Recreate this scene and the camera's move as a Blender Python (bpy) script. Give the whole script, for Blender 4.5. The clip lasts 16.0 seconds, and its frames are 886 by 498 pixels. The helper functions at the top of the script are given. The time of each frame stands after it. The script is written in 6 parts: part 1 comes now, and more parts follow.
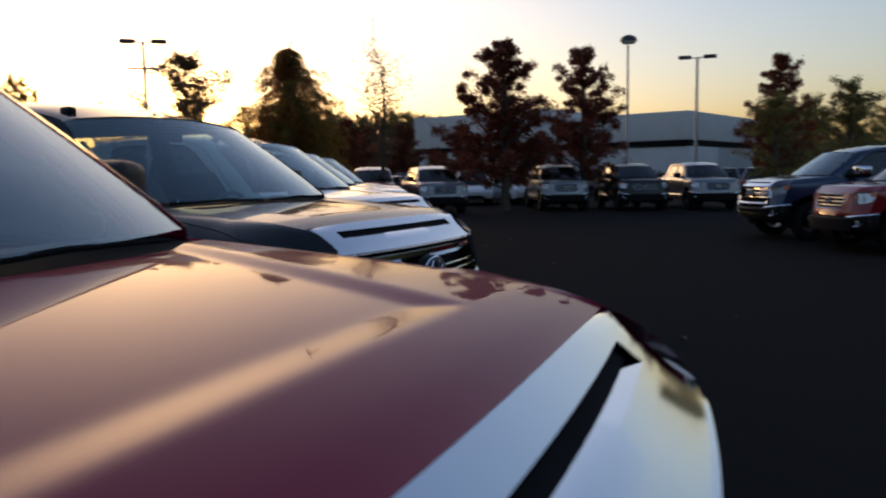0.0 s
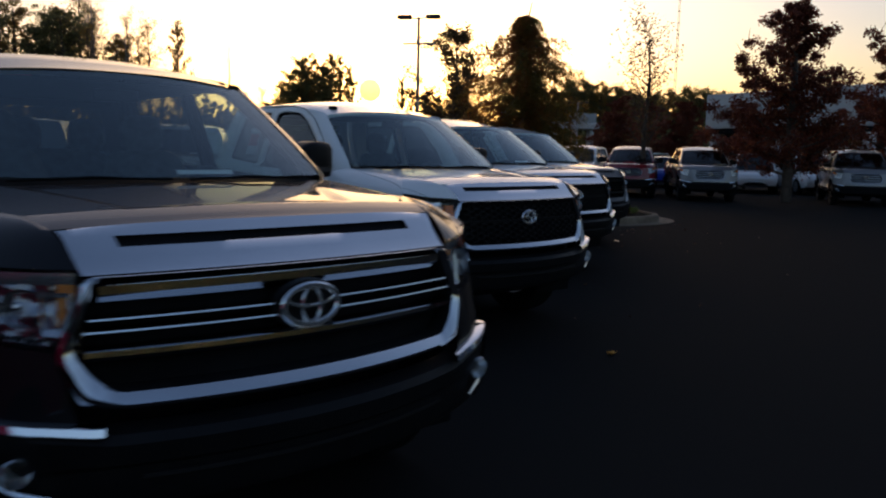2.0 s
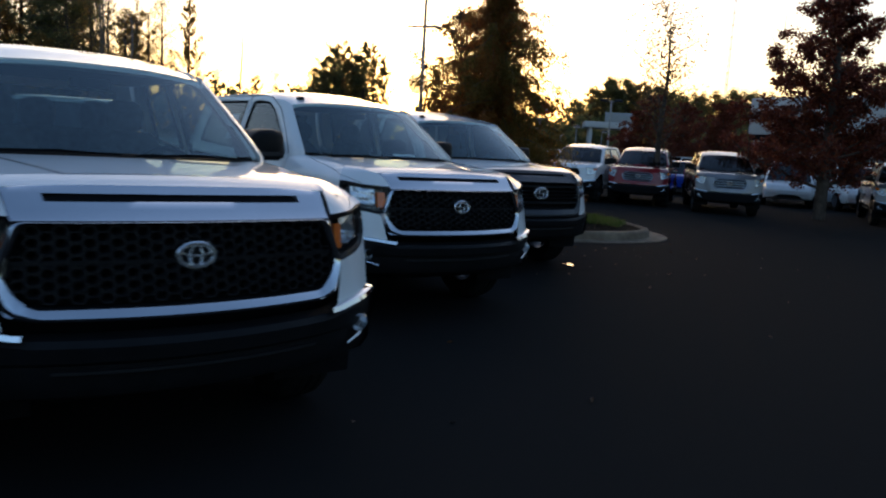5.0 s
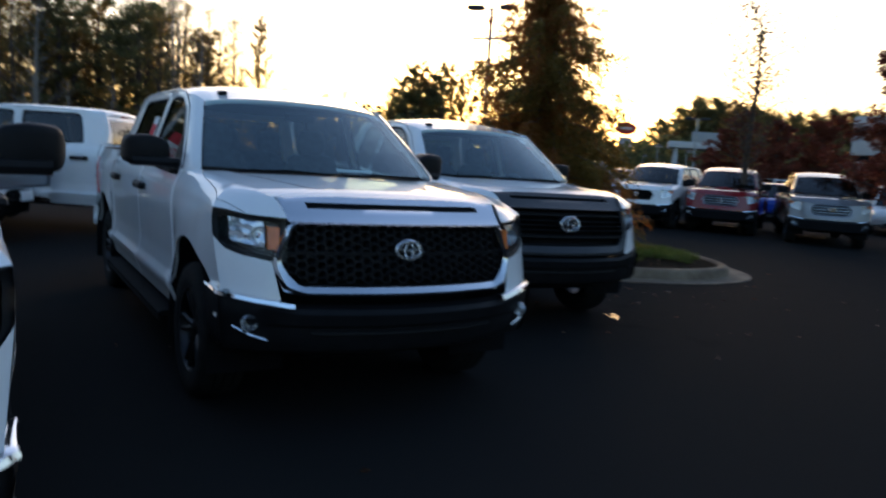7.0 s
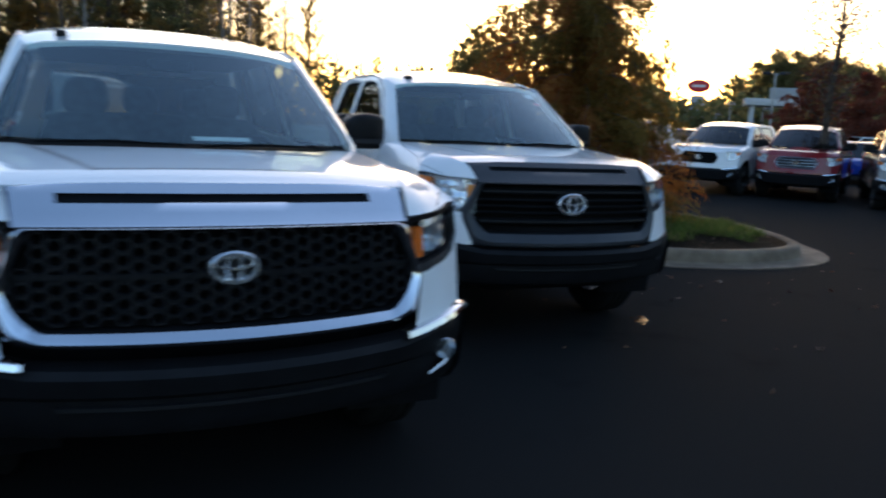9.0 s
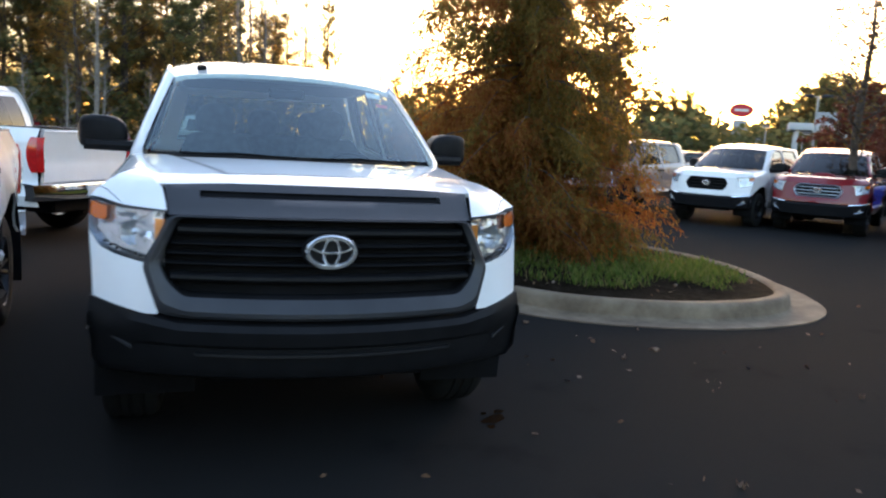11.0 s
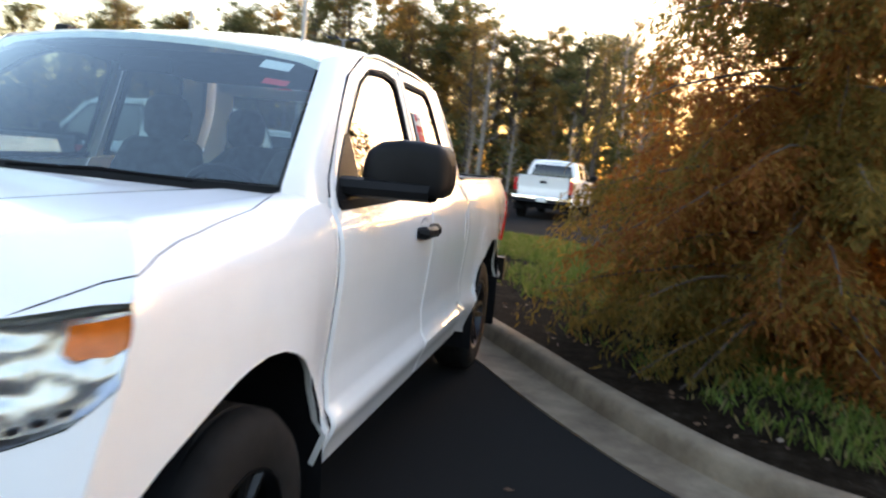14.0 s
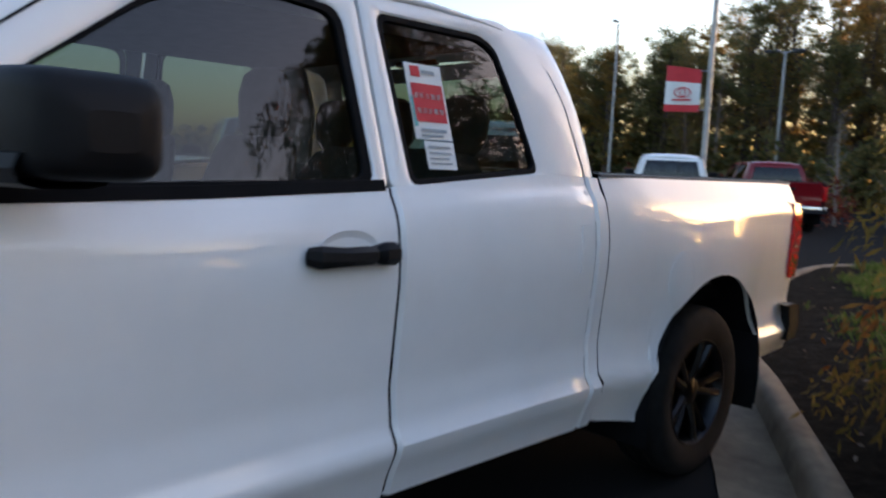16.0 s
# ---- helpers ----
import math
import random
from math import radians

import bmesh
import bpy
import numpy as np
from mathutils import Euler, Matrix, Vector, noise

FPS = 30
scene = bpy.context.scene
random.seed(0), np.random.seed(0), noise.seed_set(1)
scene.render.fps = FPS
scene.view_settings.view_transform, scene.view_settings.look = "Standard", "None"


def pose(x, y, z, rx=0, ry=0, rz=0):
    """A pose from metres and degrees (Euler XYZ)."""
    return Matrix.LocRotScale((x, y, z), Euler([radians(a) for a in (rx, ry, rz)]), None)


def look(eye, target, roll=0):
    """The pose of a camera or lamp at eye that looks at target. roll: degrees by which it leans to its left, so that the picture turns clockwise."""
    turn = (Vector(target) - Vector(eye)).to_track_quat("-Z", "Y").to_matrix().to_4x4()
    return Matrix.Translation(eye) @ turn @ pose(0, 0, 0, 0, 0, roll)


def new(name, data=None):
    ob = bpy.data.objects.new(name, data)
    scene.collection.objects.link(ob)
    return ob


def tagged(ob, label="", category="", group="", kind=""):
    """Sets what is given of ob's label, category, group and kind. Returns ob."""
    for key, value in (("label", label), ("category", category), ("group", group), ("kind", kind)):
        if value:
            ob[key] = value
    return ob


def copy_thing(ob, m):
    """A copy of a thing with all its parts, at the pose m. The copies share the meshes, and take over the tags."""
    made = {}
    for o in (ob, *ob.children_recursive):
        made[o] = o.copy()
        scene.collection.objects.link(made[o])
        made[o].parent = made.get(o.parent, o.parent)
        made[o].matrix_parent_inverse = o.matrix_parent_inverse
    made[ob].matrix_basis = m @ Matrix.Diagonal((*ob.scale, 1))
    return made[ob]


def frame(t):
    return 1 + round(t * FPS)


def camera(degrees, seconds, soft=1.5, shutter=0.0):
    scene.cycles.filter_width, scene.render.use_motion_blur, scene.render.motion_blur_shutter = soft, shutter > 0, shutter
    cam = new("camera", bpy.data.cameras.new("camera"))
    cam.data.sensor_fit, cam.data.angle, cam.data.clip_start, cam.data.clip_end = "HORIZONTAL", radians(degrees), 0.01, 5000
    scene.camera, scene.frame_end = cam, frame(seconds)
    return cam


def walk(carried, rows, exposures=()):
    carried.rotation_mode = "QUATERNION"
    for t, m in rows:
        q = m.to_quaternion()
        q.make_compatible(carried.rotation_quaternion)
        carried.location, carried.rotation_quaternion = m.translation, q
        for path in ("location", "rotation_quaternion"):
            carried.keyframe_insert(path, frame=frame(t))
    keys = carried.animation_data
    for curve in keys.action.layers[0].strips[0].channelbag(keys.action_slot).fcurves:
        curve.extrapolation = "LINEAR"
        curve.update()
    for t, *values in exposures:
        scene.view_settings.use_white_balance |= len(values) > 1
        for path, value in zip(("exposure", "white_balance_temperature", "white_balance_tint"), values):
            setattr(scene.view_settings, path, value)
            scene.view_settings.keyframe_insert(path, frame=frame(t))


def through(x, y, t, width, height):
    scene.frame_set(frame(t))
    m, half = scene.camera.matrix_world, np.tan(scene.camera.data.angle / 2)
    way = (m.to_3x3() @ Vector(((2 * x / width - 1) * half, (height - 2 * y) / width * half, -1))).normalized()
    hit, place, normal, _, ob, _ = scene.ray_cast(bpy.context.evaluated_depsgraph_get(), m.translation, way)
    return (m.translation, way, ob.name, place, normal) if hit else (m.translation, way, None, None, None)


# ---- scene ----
cam = camera(60.33, 16.0, soft=2.1, shutter=0.5)


def view(x, y, z, yaw, pitch, roll):
    """A camera pose from its place, its bearing from +y towards +x, its tilt and its lean."""
    a, b = radians(yaw), radians(pitch)
    way = Vector((math.sin(a) * math.cos(b), math.cos(a) * math.cos(b), math.sin(b)))
    eye = Vector((x, y, z))
    return look(eye, eye + way, roll)


PATH = [
    (0.0, -9.388, -5.622, 1.468, 62.06, -5.57, -0.85),
    (0.5, -8.896, -5.822, 1.486, 55.27, -5.85, 0.35),
    (0.7, -8.622, -5.857, 1.460, 52.11, -7.07, 1.56),
    (1.0, -8.310, -5.846, 1.452, 48.44, -6.47, 1.64),
    (1.5, -7.789, -5.831, 1.472, 43.13, -6.73, 1.81),
    (2.0, -7.262, -5.885, 1.479, 40.49, -7.28, 1.10),
    (2.5, -6.632, -5.694, 1.483, 43.90, -7.51, 2.80),
    (3.0, -6.056, -5.620, 1.484, 41.58, -7.14, 1.00),
    (3.5, -5.519, -5.421, 1.456, 39.24, -7.69, 3.69),
    (4.0, -5.002, -5.273, 1.419, 35.60, -6.70, 1.87),
    (4.5, -4.485, -4.978, 1.454, 35.47, -7.06, 3.29),
    (4.7, -4.287, -4.935, 1.497, 37.59, -7.78, 3.44),
    (6.8, -2.120, -3.698, 1.457, 33.24, -7.47, 5.66),
    (7.0, -1.976, -3.524, 1.487, 31.12, -6.66, 3.84),
    (7.5, -1.650, -3.244, 1.501, 24.64, -5.67, 2.18),
    (8.0, -1.366, -2.898, 1.471, 19.89, -7.18, 4.57),
    (8.5, -0.955, -2.662, 1.490, 21.91, -9.11, 3.30),
    (9.0, -0.477, -2.451, 1.506, 26.06, -9.59, 2.70),
    (9.5, 0.071, -2.186, 1.522, 31.44, -9.45, 4.72),
    (9.7, 0.310, -2.120, 1.471, 30.15, -8.37, 3.10),
    (11.8, 2.585, -0.952, 1.484, 14.70, -9.29, 4.77),
    (12.0, 2.796, -0.874, 1.479, 11.77, -10.19, 4.45),
    (12.5, 3.183, -0.461, 1.516, 7.43, -11.60, 6.25),
    (13.0, 3.606, -0.056, 1.478, 2.31, -9.33, 4.61),
    (13.5, 3.907, 0.368, 1.478, -2.20, -6.71, 5.43),
    (14.0, 4.221, 0.846, 1.457, -7.46, -6.37, 5.53),
    (14.5, 4.517, 1.415, 1.446, -14.90, -3.42, 4.09),
    (15.0, 4.835, 1.887, 1.423, -21.07, -3.74, 4.18),
    (15.5, 5.102, 2.380, 1.390, -33.30, -7.08, 3.34),
    (16.0, 5.152, 2.914, 1.389, -41.16, -6.29, 2.63),
]
EXPOSURE = [(0, 1.04, 5800, 26), (0.5, 0.62, 5800, 26), (2.5, 0.65, 5700, 24), (4.5, 1.05, 5400, 18), (7, 1.62, 5400, 18), (8, 1.6, 5400, 18), (9, 2.08, 5500, 18), (9.5, 2.24, 5600, 18), (12, 3.88, 6900, 24), (13, 4.15, 7100, 22), (13.5, 3.84, 7000, 24), (14, 3.45, 6900, 25), (14.5, 3.1, 6600, 26), (15, 2.48, 6400, 26), (15.5, 2.35, 6300, 26), (16, 2.55, 6100, 26)]
walk(cam, [(t, view(*r)) for t, *r in PATH], EXPOSURE)

# ---- light: a low evening sun behind trees, and the sky ----
SUN_AZ, SUN_EL = radians(34.85), radians(4.4)
world = bpy.data.worlds.new("sky")
scene.world = world
world.use_nodes = True
nt = world.node_tree
sky = nt.nodes.new("ShaderNodeTexSky")
sky.sky_type = "NISHITA"
sky.sun_disc = False
sky.sun_elevation = SUN_EL
sky.sun_rotation = SUN_AZ
sky.air_density, sky.dust_density, sky.ozone_density = 1.1, 2.5, 1.6
nt.links.new(sky.outputs[0], nt.nodes["Background"].inputs[0])
nt.nodes["Background"].inputs[1].default_value = 0.15
SUN_WAY = Vector((math.sin(SUN_AZ) * math.cos(SUN_EL), math.cos(SUN_AZ) * math.cos(SUN_EL), math.sin(SUN_EL)))
lamp = bpy.data.lights.new("sun", "SUN")
lamp.energy, lamp.angle, lamp.color = 0.7, radians(0.6), (1.0, 0.62, 0.30)
sun = new("sun", lamp)
sun.matrix_world = look(SUN_WAY * 200, (0, 0, 0))

# ---- materials ----


def nodes_of(name):
    m = bpy.data.materials.new(name)
    m.use_nodes = True
    t = m.node_tree
    return m, t, t.nodes["Principled BSDF"]


def put(t, kind, **values):
    n = t.nodes.new(kind)
    for k, v in values.items():
        n.inputs[k.replace("_", " ")].default_value = v
    return n


def ramp(t, fac, stops):
    n = t.nodes.new("ShaderNodeValToRGB")
    e = n.color_ramp.elements
    while len(e) < len(stops):
        e.new(0.5)
    for i, (p, c) in enumerate(stops):
        e[i].position, e[i].color = p, (*c, 1)
    t.links.new(fac, n.inputs[0])
    return n.outputs[0]


def noise_of(t, scale, detail=4.0, rough=0.6):
    c = t.nodes.new("ShaderNodeTexCoord")
    n = put(t, "ShaderNodeTexNoise", Scale=scale, Detail=detail, Roughness=rough)
    t.links.new(c.outputs["Object"], n.inputs["Vector"])
    return n.outputs[0]


def bump(t, b, fac, strength, distance):
    n = put(t, "ShaderNodeBump", Strength=strength, Distance=distance)
    t.links.new(fac, n.inputs["Height"])
    t.links.new(n.outputs[0], b.inputs["Normal"])


def plain(name, c, rough=0.5, metal=0.0, spread=0.15, scale=6.0, relief=0.0, relief_scale=200.0, coat=0.0, spec=0.5):
    m, t, b = nodes_of(name)
    lo, hi = tuple(v * (1 - spread) for v in c), tuple(min(1, v * (1 + spread)) for v in c)
    t.links.new(ramp(t, noise_of(t, scale), [(0.3, lo), (0.7, hi)]), b.inputs["Base Color"])
    b.inputs["Roughness"].default_value = rough
    b.inputs["Metallic"].default_value = metal
    b.inputs["Specular IOR Level"].default_value = spec
    if coat:
        b.inputs["Coat Weight"].default_value, b.inputs["Coat Roughness"].default_value = coat, 0.03
    if relief:
        bump(t, b, noise_of(t, relief_scale, 3.0), relief, 0.002)
    return m


def paint(name, c, flake=0.0, rough=0.35, coat=1.0):
    """Clear-coated car paint with a thin film of dust."""
    m, t, b = nodes_of(name)
    dust = noise_of(t, 3.0, 6.0)
    dirty = tuple(v * 0.93 + 0.003 for v in c)
    t.links.new(ramp(t, dust, [(0.35, c), (0.75, dirty)]), b.inputs["Base Color"])
    b.inputs["Metallic"].default_value = flake
    b.inputs["Roughness"].default_value = rough
    b.inputs["Coat Weight"].default_value = coat
    b.inputs["Specular IOR Level"].default_value = 0.12
    r = put(t, "ShaderNodeMapRange", From_Min=0.3, From_Max=0.8, To_Min=0.012, To_Max=0.05)
    t.links.new(dust, r.inputs[0])
    t.links.new(r.outputs[0], b.inputs["Coat Roughness"])
    bump(t, b, noise_of(t, 1.7, 1.0), 0.04, 0.006)
    return m


def glass(name, tint, gloss=(1.0, 1.0, 1.0), base=0.055):
    """A thin pane: clear or tinted straight through, mirror-like at a slant."""
    m = bpy.data.materials.new(name)
    m.use_nodes = True
    t = m.node_tree
    t.nodes.remove(t.nodes["Principled BSDF"])
    clear = put(t, "ShaderNodeBsdfTransparent", Color=(*tint, 1))
    shine = put(t, "ShaderNodeBsdfGlossy", Roughness=0.015, Color=(*gloss, 1))
    lw = put(t, "ShaderNodeLayerWeight", Blend=0.5)
    power = t.nodes.new("ShaderNodeMath")
    power.operation, power.inputs[1].default_value = "POWER", 4.0
    t.links.new(lw.outputs["Facing"], power.inputs[0])
    f = t.nodes.new("ShaderNodeMath")
    f.operation, f.inputs[1].default_value, f.inputs[2].default_value = "MULTIPLY_ADD", 0.86, base
    t.links.new(power.outputs[0], f.inputs[0])
    mix = t.nodes.new("ShaderNodeMixShader")
    t.links.new(f.outputs[0], mix.inputs[0])
    t.links.new(clear.outputs[0], mix.inputs[1])
    t.links.new(shine.outputs[0], mix.inputs[2])
    t.links.new(mix.outputs[0], t.nodes["Material Output"].inputs[0])
    return m


def leafy(name, stops, through=0.35, rough=0.6):
    """Leaves: every leaf takes its own shade."""
    m, t, b = nodes_of(name)
    g = t.nodes.new("ShaderNodeNewGeometry")
    col = ramp(t, g.outputs["Random Per Island"], stops)
    t.links.new(col, b.inputs["Base Color"])
    b.inputs["Roughness"].default_value = rough
    b.inputs["Specular IOR Level"].default_value = 0.2
    tr = t.nodes.new("ShaderNodeBsdfTranslucent")
    t.links.new(col, tr.inputs[0])
    mix = t.nodes.new("ShaderNodeMixShader")
    mix.inputs[0].default_value = through
    t.links.new(b.outputs[0], mix.inputs[1])
    t.links.new(tr.outputs[0], mix.inputs[2])
    t.links.new(mix.outputs[0], t.nodes["Material Output"].inputs[0])
    return m


def asphalt_material():
    m, t, b = nodes_of("asphalt")
    big, mid, fine = noise_of(t, 0.12, 5.0), noise_of(t, 1.3, 6.0), noise_of(t, 90.0, 3.0)
    add = t.nodes.new("ShaderNodeMath")
    add.operation = "ADD"
    t.links.new(big, add.inputs[0])
    t.links.new(mid, add.inputs[1])
    mul = t.nodes.new("ShaderNodeMath")
    mul.operation = "MULTIPLY_ADD"
    mul.inputs[1].default_value = 0.35
    t.links.new(fine, mul.inputs[0])
    t.links.new(add.outputs[0], mul.inputs[2])
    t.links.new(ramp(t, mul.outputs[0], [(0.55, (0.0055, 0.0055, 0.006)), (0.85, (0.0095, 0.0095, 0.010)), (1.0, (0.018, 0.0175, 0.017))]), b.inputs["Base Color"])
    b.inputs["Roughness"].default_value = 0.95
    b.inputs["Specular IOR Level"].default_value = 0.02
    bump(t, b, fine, 0.6, 0.006)
    return m


def concrete_material():
    m, t, b = nodes_of("kerb_concrete")
    t.links.new(ramp(t, noise_of(t, 2.2, 7.0, 0.7), [(0.3, (0.080, 0.055, 0.034)), (0.5, (0.165, 0.120, 0.077)), (0.7, (0.26, 0.20, 0.135))]), b.inputs["Base Color"])
    b.inputs["Roughness"].default_value = 0.9
    bump(t, b, noise_of(t, 55.0, 5.0), 0.5, 0.004)
    return m


def soil_material():
    m, t, b = nodes_of("mulch_soil")
    t.links.new(ramp(t, noise_of(t, 7.0, 8.0, 0.75), [(0.3, (0.005, 0.0035, 0.0022)), (0.5, (0.014, 0.0095, 0.006)), (0.62, (0.026, 0.019, 0.013)), (0.75, (0.06, 0.044, 0.031))]), b.inputs["Base Color"])
    b.inputs["Roughness"].default_value = 0.95
    b.inputs["Specular IOR Level"].default_value = 0.03
    bump(t, b, noise_of(t, 25.0, 6.0), 0.9, 0.03)
    return m


ASPHALT, CONCRETE, SOIL = asphalt_material(), concrete_material(), soil_material()
WHITE_PAINT = paint("white_paint", (0.86, 0.86, 0.86))
SILVER_PAINT = paint("silver_paint", (0.21, 0.21, 0.22), 0.6, 0.4)
BLACK_PAINT = paint("black_paint", (0.003, 0.003, 0.005), 0.0, 0.6, 0.62)
MAROON_PAINT = paint("maroon_paint", (0.23, 0.006, 0.034), 0.0, 0.40, 0.42)
MAROON_PAINT.node_tree.nodes["Principled BSDF"].inputs["Specular IOR Level"].default_value = 0.01
RED_PAINT = paint("red_paint", (0.19, 0.005, 0.009))
BLUE_PAINT = paint("navy_paint", (0.02, 0.035, 0.075), 0.3)
BRIGHT_BLUE_PAINT = paint("bright_blue_paint", (0.02, 0.05, 0.34))
GREY_PAINT = paint("grey_paint", (0.20, 0.21, 0.23), 0.5)
CHROME = plain("chrome", (0.78, 0.79, 0.81), 0.07, 1.0, 0.04, 3.0)
SATIN = plain("satin_metal", (0.50, 0.52, 0.55), 0.28, 1.0, 0.06, 5.0)
ALLOY = plain("alloy", (0.036, 0.037, 0.040), 0.40, 1.0, 0.1, 8.0)
REFLECTOR = plain("lamp_reflector", (0.40, 0.41, 0.43), 0.16, 0.42, 0.45, 40.0, 1.0, 30.0)
LAMP_HOUSING = plain("lamp_housing", (0.012, 0.012, 0.014), 0.25, 0.0, 0.3, 45.0)
LAMP_CHROME = plain("lamp_chrome", (0.62, 0.64, 0.67), 0.22, 0.85, 0.08, 25.0)
LAMP_SMOKE = plain("lamp_smoked_chrome", (0.20, 0.21, 0.24), 0.16, 0.95, 0.3, 30.0)
MESH_PLASTIC = plain("mesh_plastic", (0.013, 0.013, 0.015), 0.42, 0, 0.2, 9.0, 0.2, 400.0, spec=0.26)
BADGE = plain("badge_metal", (0.90, 0.90, 0.91), 0.2, 0.88, 0.03, 40.0)
PALE_AMBER = plain("pale_amber_lens", (0.85, 0.30, 0.06), 0.2, 0.3, 0.2, 40.0, coat=1.0)
BLACK_PLASTIC = plain("black_plastic", (0.009, 0.009, 0.010), 0.48, 0, 0.25, 9.0, 0.25, 400.0, spec=0.14)
GREY_PLASTIC = plain("grey_plastic", (0.028, 0.029, 0.033), 0.42, 0, 0.2, 6.0, 0.25, 400.0)
MATTE_BLACK = plain("matte_black", (0.006, 0.006, 0.007), 0.85, 0, 0.3, 8.0, spec=0.12)
RUBBER = plain("tyre_rubber", (0.010, 0.010, 0.010), 0.85, 0, 0.35, 14.0, 0.4, 120.0, spec=0.2)
CLOTH = plain("seat_cloth", (0.07, 0.07, 0.075), 0.95, 0, 0.25, 20.0, 0.4, 300.0)
DASH = plain("dashboard_vinyl", (0.025, 0.025, 0.028), 0.6, 0, 0.2, 10.0, 0.3, 300.0)
WINDSCREEN = glass("windscreen_glass", (0.70, 0.83, 0.83), (0.80, 0.95, 1.0), 0.14)
SIDE_GLASS = glass("side_glass", (0.28, 0.35, 0.34), base=0.05)
DARK_GLASS = glass("privacy_glass", (0.16, 0.18, 0.18))
LENS = glass("lamp_lens", (0.96, 0.97, 0.98), (0.55, 0.57, 0.60), 0.02)
AMBER = plain("amber_lens", (0.72, 0.14, 0.006), 0.25, 0, 0.2, 30.0, coat=0.3)
RED_LENS = plain("red_lens", (0.50, 0.012, 0.012), 0.12, 0, 0.2, 30.0, coat=1.0)
PAPER = plain("white_paper", (0.72, 0.73, 0.72), 0.8, 0, 0.04)
RED_PRINT = plain("red_print", (0.55, 0.03, 0.04), 0.7, 0, 0.08)
GREY_PRINT = plain("grey_print", (0.30, 0.33, 0.35), 0.8, 0, 0.1)
TEAL_PRINT = plain("teal_print", (0.12, 0.42, 0.42), 0.7, 0, 0.1)
BARK = plain("bark", (0.075, 0.055, 0.042), 0.95, 0, 0.5, 9.0, 0.9, 30.0)
PALE_BARK = plain("pale_bark", (0.22, 0.19, 0.16), 0.95, 0, 0.4, 9.0, 0.8, 30.0)
GALVANISED = plain("galvanised_steel", (0.33, 0.34, 0.35), 0.5, 0.6, 0.15, 4.0)
CYPRESS_LEAF = leafy("cypress_leaf", [(0.0, (0.22, 0.070, 0.018)), (0.5, (0.32, 0.122, 0.028)), (1.0, (0.33, 0.18, 0.038))], 0.68)
CYPRESS_GREEN = leafy("cypress_green_leaf", [(0.0, (0.115, 0.096, 0.022)), (0.5, (0.20, 0.138, 0.031)), (1.0, (0.28, 0.155, 0.033))], 0.68)
RUST_LEAF = leafy("rust_leaf", [(0.0, (0.09, 0.020, 0.014)), (0.5, (0.16, 0.036, 0.020)), (1.0, (0.22, 0.075, 0.03))], 0.35)
BROWN_LEAF = leafy("brown_leaf", [(0.0, (0.07, 0.045, 0.02)), (0.5, (0.12, 0.075, 0.028)), (1.0, (0.17, 0.105, 0.035))], 0.4)
GREEN_LEAF = leafy("green_leaf", [(0.0, (0.11, 0.12, 0.048)), (0.6, (0.18, 0.175, 0.068)), (1.0, (0.28, 0.21, 0.075))], 0.65)
GOLD_LEAF = leafy("gold_leaf", [(0.0, (0.24, 0.15, 0.042)), (0.6, (0.36, 0.215, 0.055)), (1.0, (0.17, 0.15, 0.05))], 0.65)
GRASS = leafy("grass_blade", [(0.0, (0.055, 0.095, 0.014)), (0.55, (0.11, 0.155, 0.026)), (0.85, (0.17, 0.17, 0.042)), (1.0, (0.22, 0.16, 0.075))], 0.45)
SUN_GLOW = bpy.data.materials.new("sun_glow")
SUN_GLOW.use_nodes = True
SUN_GLOW.node_tree.nodes["Principled BSDF"].inputs["Emission Color"].default_value = (1.0, 0.55, 0.12, 1)
SUN_GLOW.node_tree.nodes["Principled BSDF"].inputs["Emission Strength"].default_value = 1.3
FACADE = plain("white_render", (0.50, 0.50, 0.50), 0.8, 0, 0.06, 0.8, 0.2, 40.0)
GREY_WALL = plain("grey_panel", (0.34, 0.35, 0.36), 0.7, 0, 0.08, 0.8)
SHOP_GLASS = glass("shop_glass", (0.10, 0.12, 0.13))
AMBER_LEAF = plain("orange_leaf", (0.62, 0.27, 0.03), 0.7, 0, 0.25, 30.0)
LITTER_LEAF = leafy("fallen_leaf", [(0.0, (0.07, 0.035, 0.02)), (0.6, (0.16, 0.09, 0.05)), (1.0, (0.28, 0.22, 0.17))], 0.1)

# ---- mesh helpers ----


